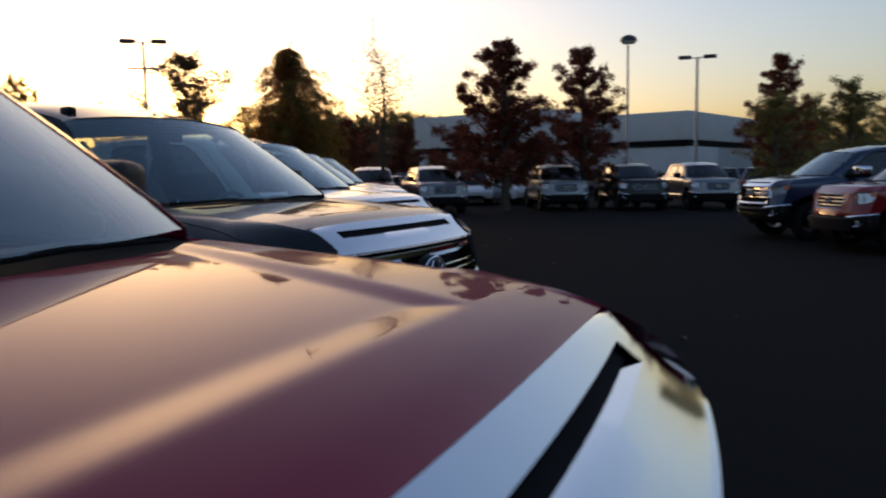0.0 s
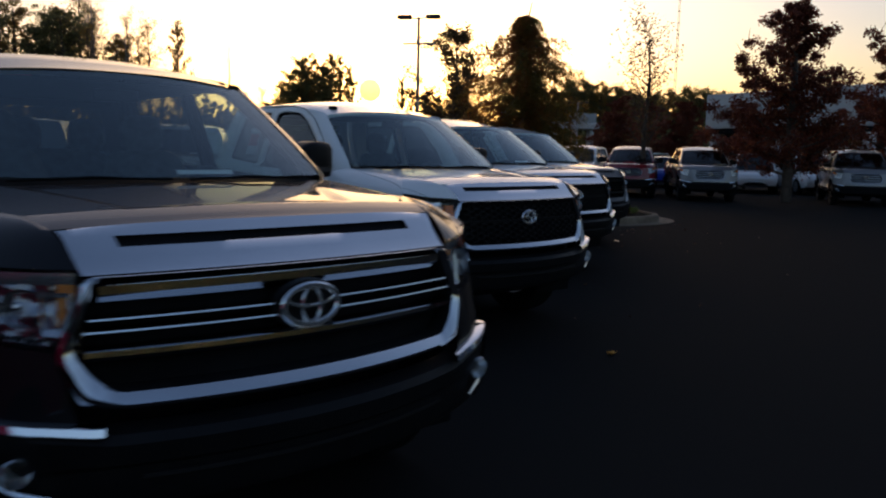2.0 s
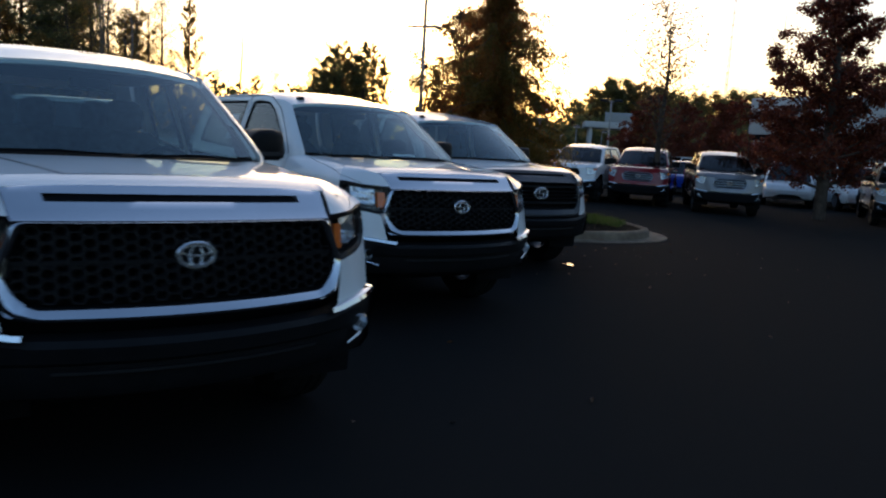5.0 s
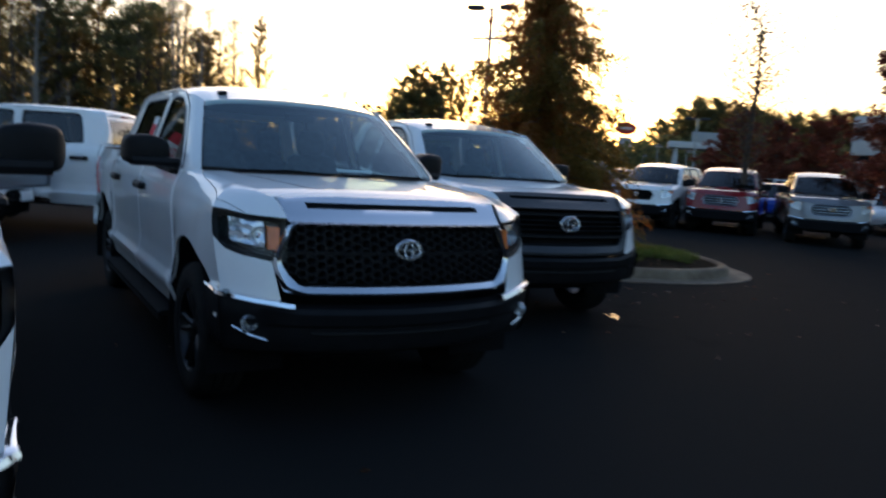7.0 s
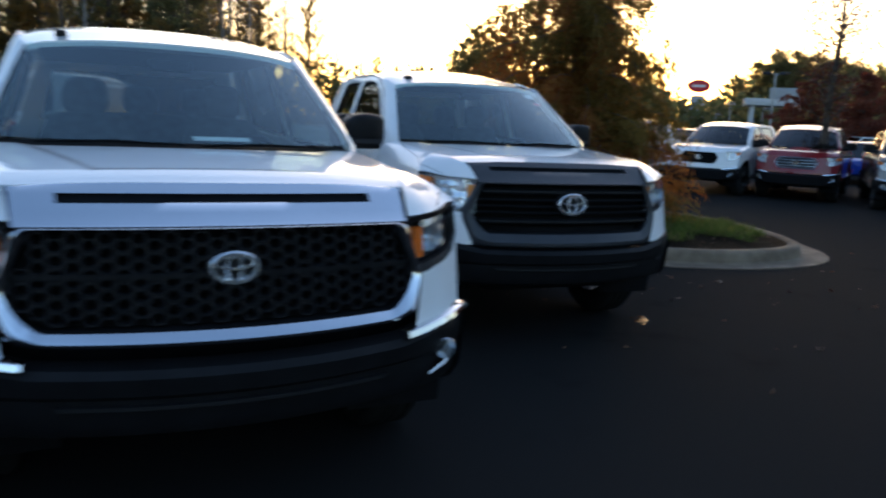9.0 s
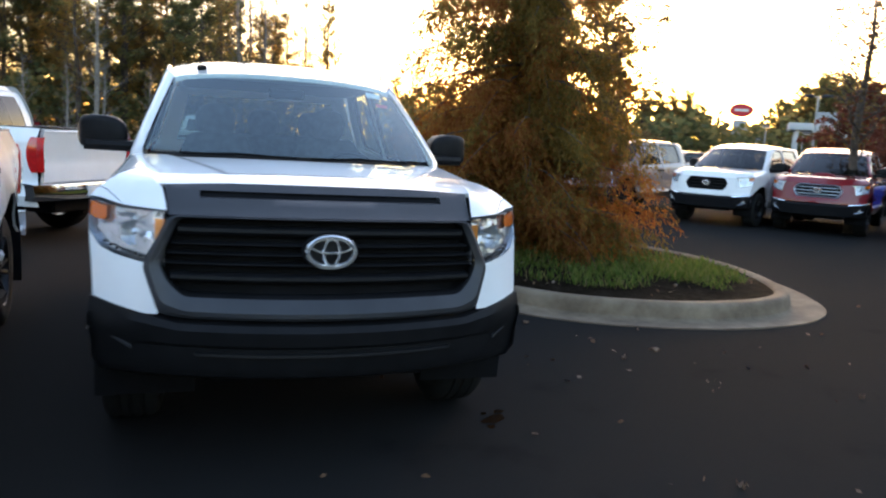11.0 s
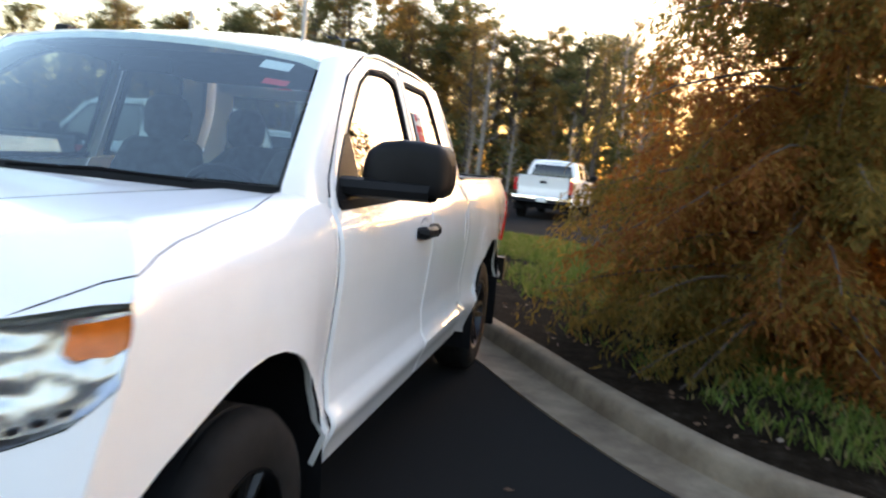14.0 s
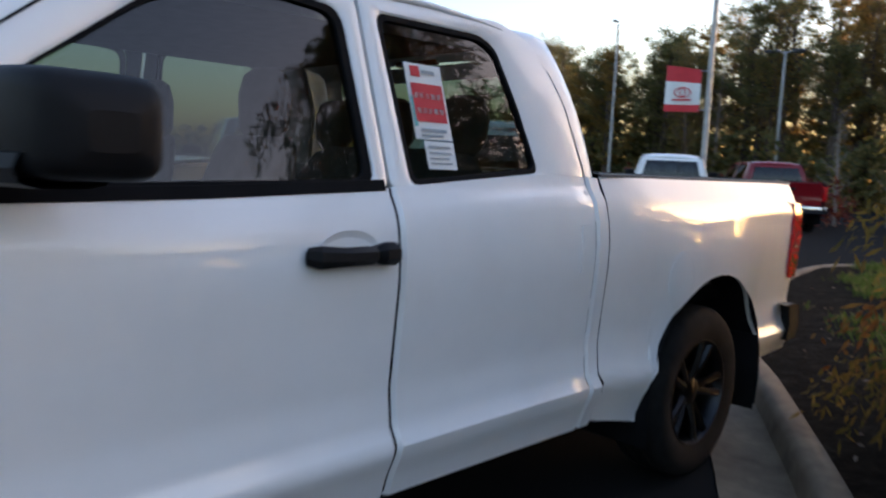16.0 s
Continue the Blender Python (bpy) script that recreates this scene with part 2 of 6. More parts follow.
class Shape:
    """Vertices and faces gathered piece by piece."""

    def __init__(self):
        self.v, self.f = [], []

    def grid(self, rows, flip=False, close=False):
        n, w = len(self.v), len(rows[0])
        for r in rows:
            self.v += [tuple(p) for p in r]
        for i in range(len(rows) - 1):
            for j in range(w if close else w - 1):
                a, b = n + i * w + j, n + i * w + (j + 1) % w
                q = (a, b, b + w, a + w)
                self.f.append(q[::-1] if flip else q)
        return self

    def slab(self, rows, off, flip=False):
        """A grid with thickness: its back lies off away."""
        o = Vector(off)
        back = [[tuple(Vector(p) + o) for p in r] for r in rows]
        self.grid(rows, flip).grid(back, not flip)
        h, w = len(rows), len(rows[0])
        rim = [(0, j) for j in range(w)] + [(i, w - 1) for i in range(1, h)] + [(h - 1, j) for j in range(w - 2, -1, -1)] + [(i, 0) for i in range(h - 2, 0, -1)]
        front, rear = [rows[i][j] for i, j in rim], [back[i][j] for i, j in rim]
        self.grid([front, rear], not flip, True)
        return self

    def fan(self, loop, flip=False):
        n = len(self.v)
        self.v += [tuple(p) for p in loop]
        q = tuple(range(n, n + len(loop)))
        self.f.append(q[::-1] if flip else q)
        return self

    def box(self, x0, x1, y0, y1, z0, z1, c=0.0):
        """A box with its edges cut by c."""
        if not c:
            self.grid([[(x0, y0, z0), (x1, y0, z0), (x1, y1, z0), (x0, y1, z0)], [(x0, y0, z1), (x1, y0, z1), (x1, y1, z1), (x0, y1, z1)]], False, True)
            self.fan([(x0, y0, z0), (x1, y0, z0), (x1, y1, z0), (x0, y1, z0)], True)
            return self.fan([(x0, y0, z1), (x1, y0, z1), (x1, y1, z1), (x0, y1, z1)])

        def ring(k, z):
            a, b, d, e = x0 + k, x1 - k, y0 + k, y1 - k
            return [(a + c, d, z), (b - c, d, z), (b, d + c, z), (b, e - c, z), (b - c, e, z), (a + c, e, z), (a, e - c, z), (a, d + c, z)]
        rows = [ring(c, z0), ring(c * 0.3, z0 + c * 0.3), ring(0, z0 + c), ring(0, z1 - c), ring(c * 0.3, z1 - c * 0.3), ring(c, z1)]
        self.grid(rows, False, True).fan(rows[0], True)
        return self.fan(rows[-1])

    def tube(self, pts, radii, n=8, cap=True):
        pts = [Vector(p) for p in pts]
        rows = []
        for i, p in enumerate(pts):
            d = (pts[min(i + 1, len(pts) - 1)] - pts[max(i - 1, 0)]).normalized()
            a = d.cross(Vector((0.31, 0.2, 1)) if abs(d.z) < 0.9 else Vector((1, 0.1, 0))).normalized()
            b = d.cross(a)
            rows.append([p + (a * math.cos(k * 2 * math.pi / n) + b * math.sin(k * 2 * math.pi / n)) * radii[i] for k in range(n)])
        self.grid(rows, True, True)
        if cap:
            self.fan(rows[0], False).fan(rows[-1], True)
        return self

    def lathe(self, prof, c, axis="x", n=32, flip=False):
        """Turns a profile of (along, radius) round an axis through c."""
        rows = []
        for a, r in prof:
            ring = []
            for k in range(n):
                s, q = r * math.cos(k * 2 * math.pi / n), r * math.sin(k * 2 * math.pi / n)
                p = {"x": (a, s, q), "y": (q, a, s), "z": (s, q, a)}[axis]
                ring.append((c[0] + p[0], c[1] + p[1], c[2] + p[2]))
            rows.append(ring)
        return self.grid(rows, not flip, True)

    def weld(self):
        """Joins the points that fall on one another."""
        seen, at, v = {}, [], []
        for p in self.v:
            key = tuple(round(c, 4) for c in p)
            if key not in seen:
                seen[key] = len(v)
                v.append(p)
            at.append(seen[key])
        faces = [tuple(dict.fromkeys(at[i] for i in q)) for q in self.f]
        self.v, self.f = v, [q for q in faces if len(q) > 2]
        return self

    def mirror(self):
        n = len(self.v)
        self.v += [(-x, y, z) for x, y, z in self.v]
        self.f += [tuple(i + n for i in q[::-1]) for q in self.f]
        return self

    def flipped(self):
        s = Shape()
        s.v = [(-x, y, z) for x, y, z in self.v]
        s.f = [q[::-1] for q in self.f]
        return s

    def mesh(self, name, material, sharp=35):
        me = bpy.data.meshes.new(name)
        me.from_pydata(self.v, [], self.f)
        me.materials.append(material)
        me.shade_smooth()
        if sharp < 180:
            me.set_sharp_from_angle(angle=radians(sharp))
        return me


def part(name, shape, material, parent, label="", sharp=35, shadow=True):
    ob = new(name, shape.mesh(name, material, sharp))
    ob.parent = parent
    if label:
        ob["label"] = label
    if not shadow:
        ob.visible_shadow = False
    return ob


def lerp(a, b, t):
    return a + (b - a) * t


def table(x, xs, ys):
    return float(np.interp(x, xs, ys))


def rounded(pts, r, n=4):
    """A closed loop of 2D points with its corners rounded."""
    out = []
    k = len(pts)
    for i in range(k):
        p, a, b = Vector(pts[i]), Vector(pts[i - 1]), Vector(pts[(i + 1) % k])
        d, e = (a - p), (b - p)
        s = min(r, d.length * 0.45, e.length * 0.45)
        q0, q1 = p + d.normalized() * s, p + e.normalized() * s
        for j in range(n + 1):
            t = j / n
            out.append(tuple((q0 * (1 - t) + p * t) * (1 - t) + (p * (1 - t) + q1 * t) * t))
    return out

def dense(*loops):
    """Loops of as many points each, with points added between so that they can follow a curve."""
    out = [[] for _ in loops]
    for i in range(len(loops[0])):
        ends = [(Vector(q[i]), Vector(q[(i + 1) % len(q)])) for q in loops]
        n = max(1, math.ceil(max((b - a).length for a, b in ends) / 0.06))
        for k in range(n):
            for o, (a, b) in zip(out, ends):
                o.append(tuple(a.lerp(b, k / n)))
    return out


# ---- pickup trucks ----
# Local frame of a truck: x across, y from the nose to the tail, z up.


def front_y(x, z):
    """How far back the nose lies at a place of its face."""
    x = abs(x)
    low = 0.30 * x * x + 1.5 * max(0, x - 0.8) ** 2
    high = 0.145 + 0.12 * x * x if x < 0.66 else 0.1973 + 1.6 * (x - 0.66) ** 2 + 0.38 * (x - 0.66)
    t = min(1, max(0, (z - 0.72) / 0.4))
    return low + (high - low) * t


def side_x(y, z, rear):
    """Half the width of the body at a place of its side."""
    d = table(z, [0.40, 0.50, 0.56, 0.60, 0.635, 0.75, 0.90, 1.05, 1.12, 1.20, 1.28, 1.34, 1.37], [-0.050, -0.020, 0.008, 0.017, -0.013, -0.026, -0.013, 0, 0, -0.008, -0.026, -0.056, -0.072])
    d += 0.012 * table(y, [4.7, 5.35], [0, 1]) * table(z, [1.17, 1.205, 1.22, 1.27], [0, 0.25, 1, 0])
    flare = 0.047 * math.exp(-((y - 0.99) / 0.42) ** 4) * table(z, [0.4, 0.9, 1.1, 1.25], [1, 1, 0.4, 0])
    flare += 0.042 * math.exp(-((y - rear) / 0.45) ** 4) * table(z, [0.4, 0.9, 1.15, 1.3], [1, 1, 0.3, 0])
    taper = table(y, [0.2, 0.5, 0.8, 4.8, 5.8], [0.022, 0.020, 0.004, 0, -0.03])
    return 0.962 + d + flare + taper


def upper_x(z):
    return 0.896 - 0.325 * (z - 1.33)


def rise(y, z):
    """The roof's swell behind the windscreen."""
    k = min(1, max(0, (y - 1.97) / 0.55))
    return 0.052 * k * k * (3 - 2 * k) * min(1.1, max(0, (z - 1.36) / 0.42))


def hood_z(x, y):
    s = max(0, (y - 0.335) / 0.9)
    edge = table(y, [0.5, 0.95, 1.35], [0.43, 0.585, 0.725])
    across = min(1, max(0, (edge + 0.01 - abs(x)) / 0.075))
    along = min(1, max(0, (y - 0.487) / 0.10))
    dome = min(across, along)
    dome = lerp(dome, dome * dome * (3 - 2 * dome), 0.6)
    return 1.252 + 0.085 * s ** 0.85 - 0.022 * (x / 0.8) ** 2 - 0.012 * max(0, y - 0.7) * (x / 0.8) ** 2 + 0.012 * min(1, max(0, (y - 0.36) / 0.14)) - 0.011 * dome - 0.004 * math.exp(-((y - 0.335) / 0.05) ** 2)


def lamp_top(x):
    return table(x, [0.668, 0.84, 0.955], [1.132, 1.140, 1.163])


def lamp_low(x):
    return table(x, [0.668, 0.71, 0.87, 0.925, 0.955], [0.915, 0.915, 0.946, 0.972, 1.03])


def roll(low, high, k):
    """A place on the rounding from the fender's side (k = 0) up to the hood's edge (k = 6)."""
    a = k / 6 * math.pi / 2
    return Vector((lerp(low.x, high.x, 1 - math.cos(a) * (1 - 0.15 * math.sin(2 * a))), lerp(low.y, high.y, k / 6), lerp(low.z, high.z, math.sin(a))))


def hood_edge(y):
    return table(y, [0.36, 0.8, 1.4], [0.70, 0.765, 0.815])


def arch_low(y, centre, sill):
    r, k = (0.525, 1.06) if centre > 3 else (0.495, 1.12)
    d = abs(y - centre)
    if centre > 3 and y < centre:
        sill = table(y, [centre - 0.9, centre - r], [sill - 0.02, sill - 0.10])
    return max(sill, 0.40 + k * math.sqrt(r * r - d * d)) if d < r else sill


def arch_stations(y0, y1, centre):
    r = 0.525 if centre > 3 else 0.495
    ys = [y0, y1] + [centre + r * math.cos(math.pi * k / 18) for k in range(19)] + [centre - r - 0.002, centre + r + 0.002]
    ys += [lerp(y0, y1, k / 8) for k in range(9)]
    return sorted({round(y, 3) for y in ys if y0 <= y <= y1})


def side_panel(y0, y1, top, rear, sill=0.44, centre=None, rows=18, shoulder=False):
    """A panel of the body's side, its edges turned in along the seams."""
    ys = arch_stations(y0, y1, centre) if centre else [y0, y0 + 0.012] + [lerp(y0, y1, k / 8) for k in range(1, 8)] + [y1 - 0.012, y1]
    cols = []
    for y in ys:
        lo, hi = (arch_low(y, centre, sill) if centre else sill), top(y)
        turn = 0.012 if (y in (y0, y1)) else 0
        col = []
        for j in range(rows):
            z = lerp(lo, hi, j / (rows - 1))
            x = side_x(y, z, rear)
            if shoulder and z > hi - 0.10:
                x = lerp(x, min(x, upper_x(hi) + 0.006), ((z - hi + 0.10) / 0.10) ** 2)
            col.append((x - turn, y, z))
        x, _, z = col[0]
        col.insert(0, (x - 0.018, y, z + 0.004))
        cols.append(col)
    return Shape().grid(cols, True)


def ring_of(outer, inner, at):
    """A frame between two loops of as many points, laid on a surface by at(point, depth)."""
    mix = lambda k, d: [at((lerp(p[0], q[0], k), lerp(p[1], q[1], k)), d) for p, q in zip(outer, inner)]
    rows = [mix(0, 0.05), mix(0, 0.006), mix(0.14, -0.006), mix(0.34, -0.012), mix(0.84, 0.006), mix(0.90, 0.010)]
    return Shape().grid(rows, False, True)


def band_y(x, z):
    """The slanted band between the grille and the hood's front edge."""
    return table(z, [1.122, 1.249], [front_y(x, 1.12), 0.333 + 0.05 * x * x])


def oval(cx, cz, rx, rz, y, tube=0.014, n=32):
    s = Shape()
    rows = []
    for i in range(n):
        a = 2 * math.pi * i / n
        ring = []
        for k in range(6):
            b = 2 * math.pi * k / 6
            q = tube * math.cos(b)
            ring.append((cx + (rx + q) * math.cos(a), y - tube * 0.8 * math.sin(b), cz + (rz + q) * math.sin(a)))
        rows.append(ring)
    rows.append(rows[0])
    return s.grid(rows, False, True)


def wheel(parent, x, y, side):
    """A tyre on a five-spoke alloy rim, its outer face towards side."""
    s = side
    hub = new("wheel", Shape().lathe([(-0.10 * s, 0.05), (-0.10 * s, 0.14), (0.02 * s, 0.15)], (x, y, 0.40), "x", 20, s < 0).mesh("brake_drum", MATTE_BLACK))
    hub.parent = parent
    prof = [(-0.115, 0.235), (-0.13, 0.28), (-0.135, 0.335), (-0.12, 0.375), (-0.09, 0.396), (-0.062, 0.397), (-0.058, 0.389), (-0.046, 0.389), (-0.042, 0.398), (-0.008, 0.398), (-0.005, 0.389), (0.005, 0.389), (0.008, 0.398), (0.042, 0.398), (0.046, 0.389), (0.058, 0.389), (0.062, 0.397), (0.09, 0.396), (0.12, 0.375), (0.135, 0.335), (0.13, 0.28), (0.115, 0.235)]
    tyre = Shape().lathe([(a * s, r) for a, r in prof], (x, y, 0.40), "x", 40, s < 0)
    part("tyre", tyre, RUBBER, hub, "black rubber tyre")
    rim = Shape().lathe([(q * s, r) for q, r in [(-0.1, 0.225), (0.06, 0.222), (0.10, 0.228), (0.122, 0.24), (0.122, 0.248), (0.10, 0.25)]], (x, y, 0.40), "x", 36, s < 0)
    part("rim", rim, ALLOY, hub, "machined alloy rim")
    for k in range(5):
        for w in (-0.19, 0.19):
            a = 2 * math.pi * k / 5 + w
            a0 = 2 * math.pi * k / 5 + w * 0.55
            sp = Shape().tube([(x + 0.062 * s, y + 0.05 * math.cos(a0), 0.40 + 0.05 * math.sin(a0)), (x + 0.088 * s, y + 0.14 * math.cos(a), 0.40 + 0.14 * math.sin(a)), (x + 0.098 * s, y + 0.235 * math.cos(a), 0.40 + 0.235 * math.sin(a))], [0.026, 0.017, 0.02], 6)
            part("spoke", sp, ALLOY, hub)
    cap = Shape().lathe([(0.05 * s, 0.07), (0.085 * s, 0.062), (0.095 * s, 0.04), (0.098 * s, 0.0005)], (x, y, 0.40), "x", 20, s < 0)
    part("hub_cap", cap, ALLOY, hub)
    return hub


def seat(parent, x, y, w):
    base = part("seat", Shape().box(x - w / 2, x + w / 2, y - 0.25, y + 0.25, 0.78, 0.98, 0.05), CLOTH, parent, "dark grey cloth seat")
    rows = []
    for z, dy, k in [(0.9, 0.18, 1.0), (1.1, 0.24, 1.0), (1.3, 0.30, 0.95), (1.42, 0.33, 0.78), (1.45, 0.34, 0.6)]:
        rows.append([(x + w / 2 * k * math.cos(a), y + dy + 0.07 * math.sin(a), z) for a in (2 * math.pi * i / 16 for i in range(16))])
    part("backrest", Shape().grid(rows, False, True).fan(rows[-1]), CLOTH, base)
    for hx in ([x] if w < 0.8 else [x - 0.42, x, x + 0.42]):
        rows = [[(hx + 0.13 * k * math.cos(a), y + 0.36 + 0.055 * k * math.sin(a), z) for a in (2 * math.pi * i / 14 for i in range(14))] for z, k in [(1.42, 0.5), (1.48, 0.95), (1.58, 1.0), (1.64, 0.8), (1.66, 0.45)]]
        part("headrest", Shape().grid(rows, False, True).fan(rows[-1]), CLOTH, base)


def pickup(label, m, body, front="bars", cap=None, cab="double", board=False, group="", inside=True, cheap=False):
    """A full-size pickup. front: mesh, bars, dark or hex; cap: the mirrors' material."""
    root = new("pickup_truck")
    root.matrix_basis = m
    tagged(root, label, "pickup truck", group)
    far = cheap
    chrome = GREY_PLASTIC if front == "dark" else CHROME
    cap = cap or BLACK_PLASTIC
    ext = 0.0 if cab == "double" else 0.42
    trim = BLACK_PLASTIC if body is WHITE_PAINT else SATIN
    rear = 4.70
    b_seam, c_seam, cab_end = 2.815, 3.755 + ext, 3.835 + ext
    bed_end = 5.70
    belt = lambda y: table(y, [1.5, 1.7, 2.25, 2.8, 3.0, 3.5 + ext, 3.85 + ext], [1.284, 1.284, 1.296, 1.320, 1.334, 1.372, 1.366])
    # -- hood, fenders, nose
    rows = []
    nv, nu = (16, 20) if far else (44, 56)
    crease = [0.0, 0.02, 0.05, 0.08, 0.11, 0.14, 0.165, 0.18, 0.19, 0.205, 0.22, 0.235, 0.25, 0.265, 0.28, 0.295, 0.31, 0.33]
    for v in crease + [lerp(0.33, 1, (i + 1) / nv) for i in range(nv)]:
        row = []
        for j in range(2 * nu + 1):
            u = j / nu - 1
            yf, yb = 0.335 + 0.05 * (0.7 * u) ** 2, 1.12 + 0.28 * (0.815 * u) ** 2
            y = lerp(yf, yb, v)
            x = u * (hood_edge(y) + 0.004)
            row.append((x, y, hood_z(x, y)))
        rows.append(row)
    part("hood", Shape().slab(rows, (0, 0.004, -0.02)), body, root, "", 60)
    part("cowl", Shape().grid([[(x, 1.11 + 0.28 * x * x, 1.315) for x in np.linspace(-0.8, 0.8, 13)], [(x, 1.32 + 0.22 * x * x, 1.338) for x in np.linspace(-0.8, 0.8, 13)]]), MATTE_BLACK, root)
    stations = [y for y in arch_stations(0.63, 1.552, 0.99)]
    for s in (1, -1):
        cols, wing = [], []
        for y in [0.50, 0.512, 0.53, 0.55, 0.566, 0.60] + stations:
            t = (y - 0.50) / 1.052
            lo = arch_low(y, 0.99, 0.47 if y > 1.3 else 0.62)
            zs = table(y, [0.5, 0.9, 1.55], [1.165, 1.19, 1.235])
            turn = 0.012 if y > 1.551 else 0
            col = []
            for j in range(15):
                z = lerp(lo, zs, j / 14)
                yy = y
                if y < 0.99:
                    yy = lerp(max(front_y(0.955, z), 0.3), 0.99, (y - 0.50) / 0.49)
                col.append((side_x(yy, z, rear) - turn, yy, z))
            x, yy, z = col[0]
            col.insert(0, (x - 0.018, yy, z + 0.004))
            low, ye = Vector(col[-1]), max(0.70, col[-1][1])
            xe = hood_edge(ye) + 0.004
            high = Vector((xe, ye, hood_z(xe, ye)))
            cut = table(ye if y > 0.75 else y, [0.5, 0.6, 0.9, 1.1, 1.3, 1.34], [1.2, 2.0, 3.2, 3.8, 5.4, 6.0])
            for k in range(1, 6):
                col.append(roll(low, high, cut * k / 5))
            if cut < 6:
                col.append(roll(low, high, cut) - Vector((0.008, 0, 0.012)))
                side = [roll(low, high, cut + 0.13) - Vector((0.008, 0, 0.012))] + [roll(low, high, lerp(min(cut + 0.13, 6), 6, k / 5)) for k in range(6)]
                wing.append(side)
            else:
                col.append(col[-1])
            cols.append(col)
        sh = Shape().grid(cols, True)
        hs = Shape().grid(wing, True)
        low, high = [], []
        for k in range(13):
            x = lerp(0.665, 0.955, k / 12)
            zt = lamp_top(x) + 0.007
            yl = front_y(x, zt)
            low.append(Vector((x if k < 12 else side_x(yl, zt, rear), yl, zt)))
            y = lerp(0.372, 0.70, k / 12)
            xe = hood_edge(y) + 0.004
            high.append(Vector((xe, y, hood_z(xe, y))))
        seam = [1.2 * max(0, (k - 7) / 5) for k in range(13)]
        hs.grid([[roll(low[k], high[k], lerp(seam[k] + (0.1 if k > 7 else 0), 6, r / 6)) for k in range(13)] for r in range(7)])
        sh.grid([[roll(low[k], high[k], seam[k] * r / 2) for k in range(7, 13)] for r in range(3)])
        part("hood_side", hs if s > 0 else hs.flipped(), body, root, "", 60)
        # cheek under the lamp
        rws = []
        for r in range(7):
            t = r / 6
            row = []
            for k in range(13):
                x, z = lerp(lerp(0.695, 0.735, t), 0.955, k / 12), lerp(0.715, lamp_low(lerp(0.735, 0.955, k / 12)) - 0.004, t)
                row.append((x + (side_x(front_y(0.955, z), z, rear) - 0.955) * (k / 12) ** 3, front_y(x, z) + 0.002, z))
            rws.append(row)
        sh.grid(rws)
        part("fender", sh if s > 0 else sh.flipped(), body, root, "", 50)
        # lamp
        def lampface(depth, inset=0.0, n=10, h=6):
            out = []
            for r in range(h + 1):
                row = []
                for k in range(n + 1):
                    x = lerp(0.668 + inset, 0.955 - inset, k / n)
                    z = lerp(lamp_low(x) + inset, lamp_top(x) - inset, r / h)
                    yl = front_y(x, z)
                    wide = (side_x(front_y(0.955, z), z, rear) - 0.956) * (k / n) ** 3
                    row.append((x + wide - depth * 0.25 * (k / n), yl + depth, z))
                out.append(row)
            return out
        lamp_bm = Shape().grid(lampface(0.075))
        f0, f1 = lampface(0.0), lampface(0.075)
        rim = [(0, j) for j in range(11)] + [(i, 10) for i in range(1, 7)] + [(6, j) for j in range(9, -1, -1)] + [(i, 0) for i in range(5, 0, -1)]
        lamp_bm.grid([[f0[i][j] for i, j in rim], [f1[i][j] for i, j in rim]], True, True)
        lamp_ob = part("headlight", lamp_bm if s > 0 else lamp_bm.flipped(), LAMP_HOUSING if front == "mesh" else LAMP_SMOKE if front == "bars" else LAMP_CHROME, root, "clear headlight with a black bezel" if front == "mesh" else "clear headlight with an amber marker")
        lens = Shape().grid(lampface(-0.004))
        part("lens", lens if s > 0 else lens.flipped(), LENS, lamp_ob, "clear lamp lens", shadow=False)
        # flowing chrome behind the lens
        cols, lines = ((9, 24), (4, 15)) if front == "mesh" else ((0, 30), (0, 16))
        fine = lampface(0.0, 0.010, 30, 16)
        deep = []
        for r in range(lines[0], lines[1] + 1):
            row = []
            for k in range(cols[0], cols[1] + 1):
                p = Vector(fine[r][k])
                d = 0.038 + 0.008 * noise.noise((p.x * 24, p.z * 30, 3.0)) + 0.006 * noise.noise((p.x * 60, p.z * 70, 9.0))
                row.append((p.x, p.y + d, p.z))
            deep.append(row)
        facet = Shape().grid(deep)
        part("reflector", facet if s > 0 else facet.flipped(), LAMP_SMOKE if front == "bars" else LAMP_CHROME, lamp_ob, "shaped chrome reflector", 40)
        if front == "mesh":
            fa, fb = lampface(0.010), lampface(0.018, 0.022)
            bez = Shape().grid([[fa[i][j] for i, j in rim], [fb[i][j] for i, j in rim], [(fb[i][j][0], fb[i][j][1] + 0.04, fb[i][j][2]) for i, j in rim]], True, True)
            part("bezel", bez if s > 0 else bez.flipped(), BLACK_PLASTIC, lamp_ob, "black lamp bezel")
        if front == "bars":
            # a bright brow along the top and a bright frame round the inner lamp
            fa, fb = lampface(0.004, 0.004, 20, 12), lampface(0.014, 0.004, 20, 12)
            brow = Shape().slab([fb[10], fa[11], fa[12]], (0, 0.01, 0))
            part("brow", brow if s > 0 else brow.flipped(), LAMP_CHROME, lamp_ob, "bright lamp brow")
            box_o = [fa[2][1], fa[2][6], fa[9][6], fa[9][1]]
            mid = sum((Vector(p) for p in box_o), Vector()) / 4
            inner = [Vector(p).lerp(mid, 0.26) + Vector((0, 0.012, 0)) for p in box_o]
            deep_i = [p + Vector((0, 0.02, 0)) for p in inner]
            square = Shape().grid([[Vector(p) for p in box_o], inner, deep_i], False, True)
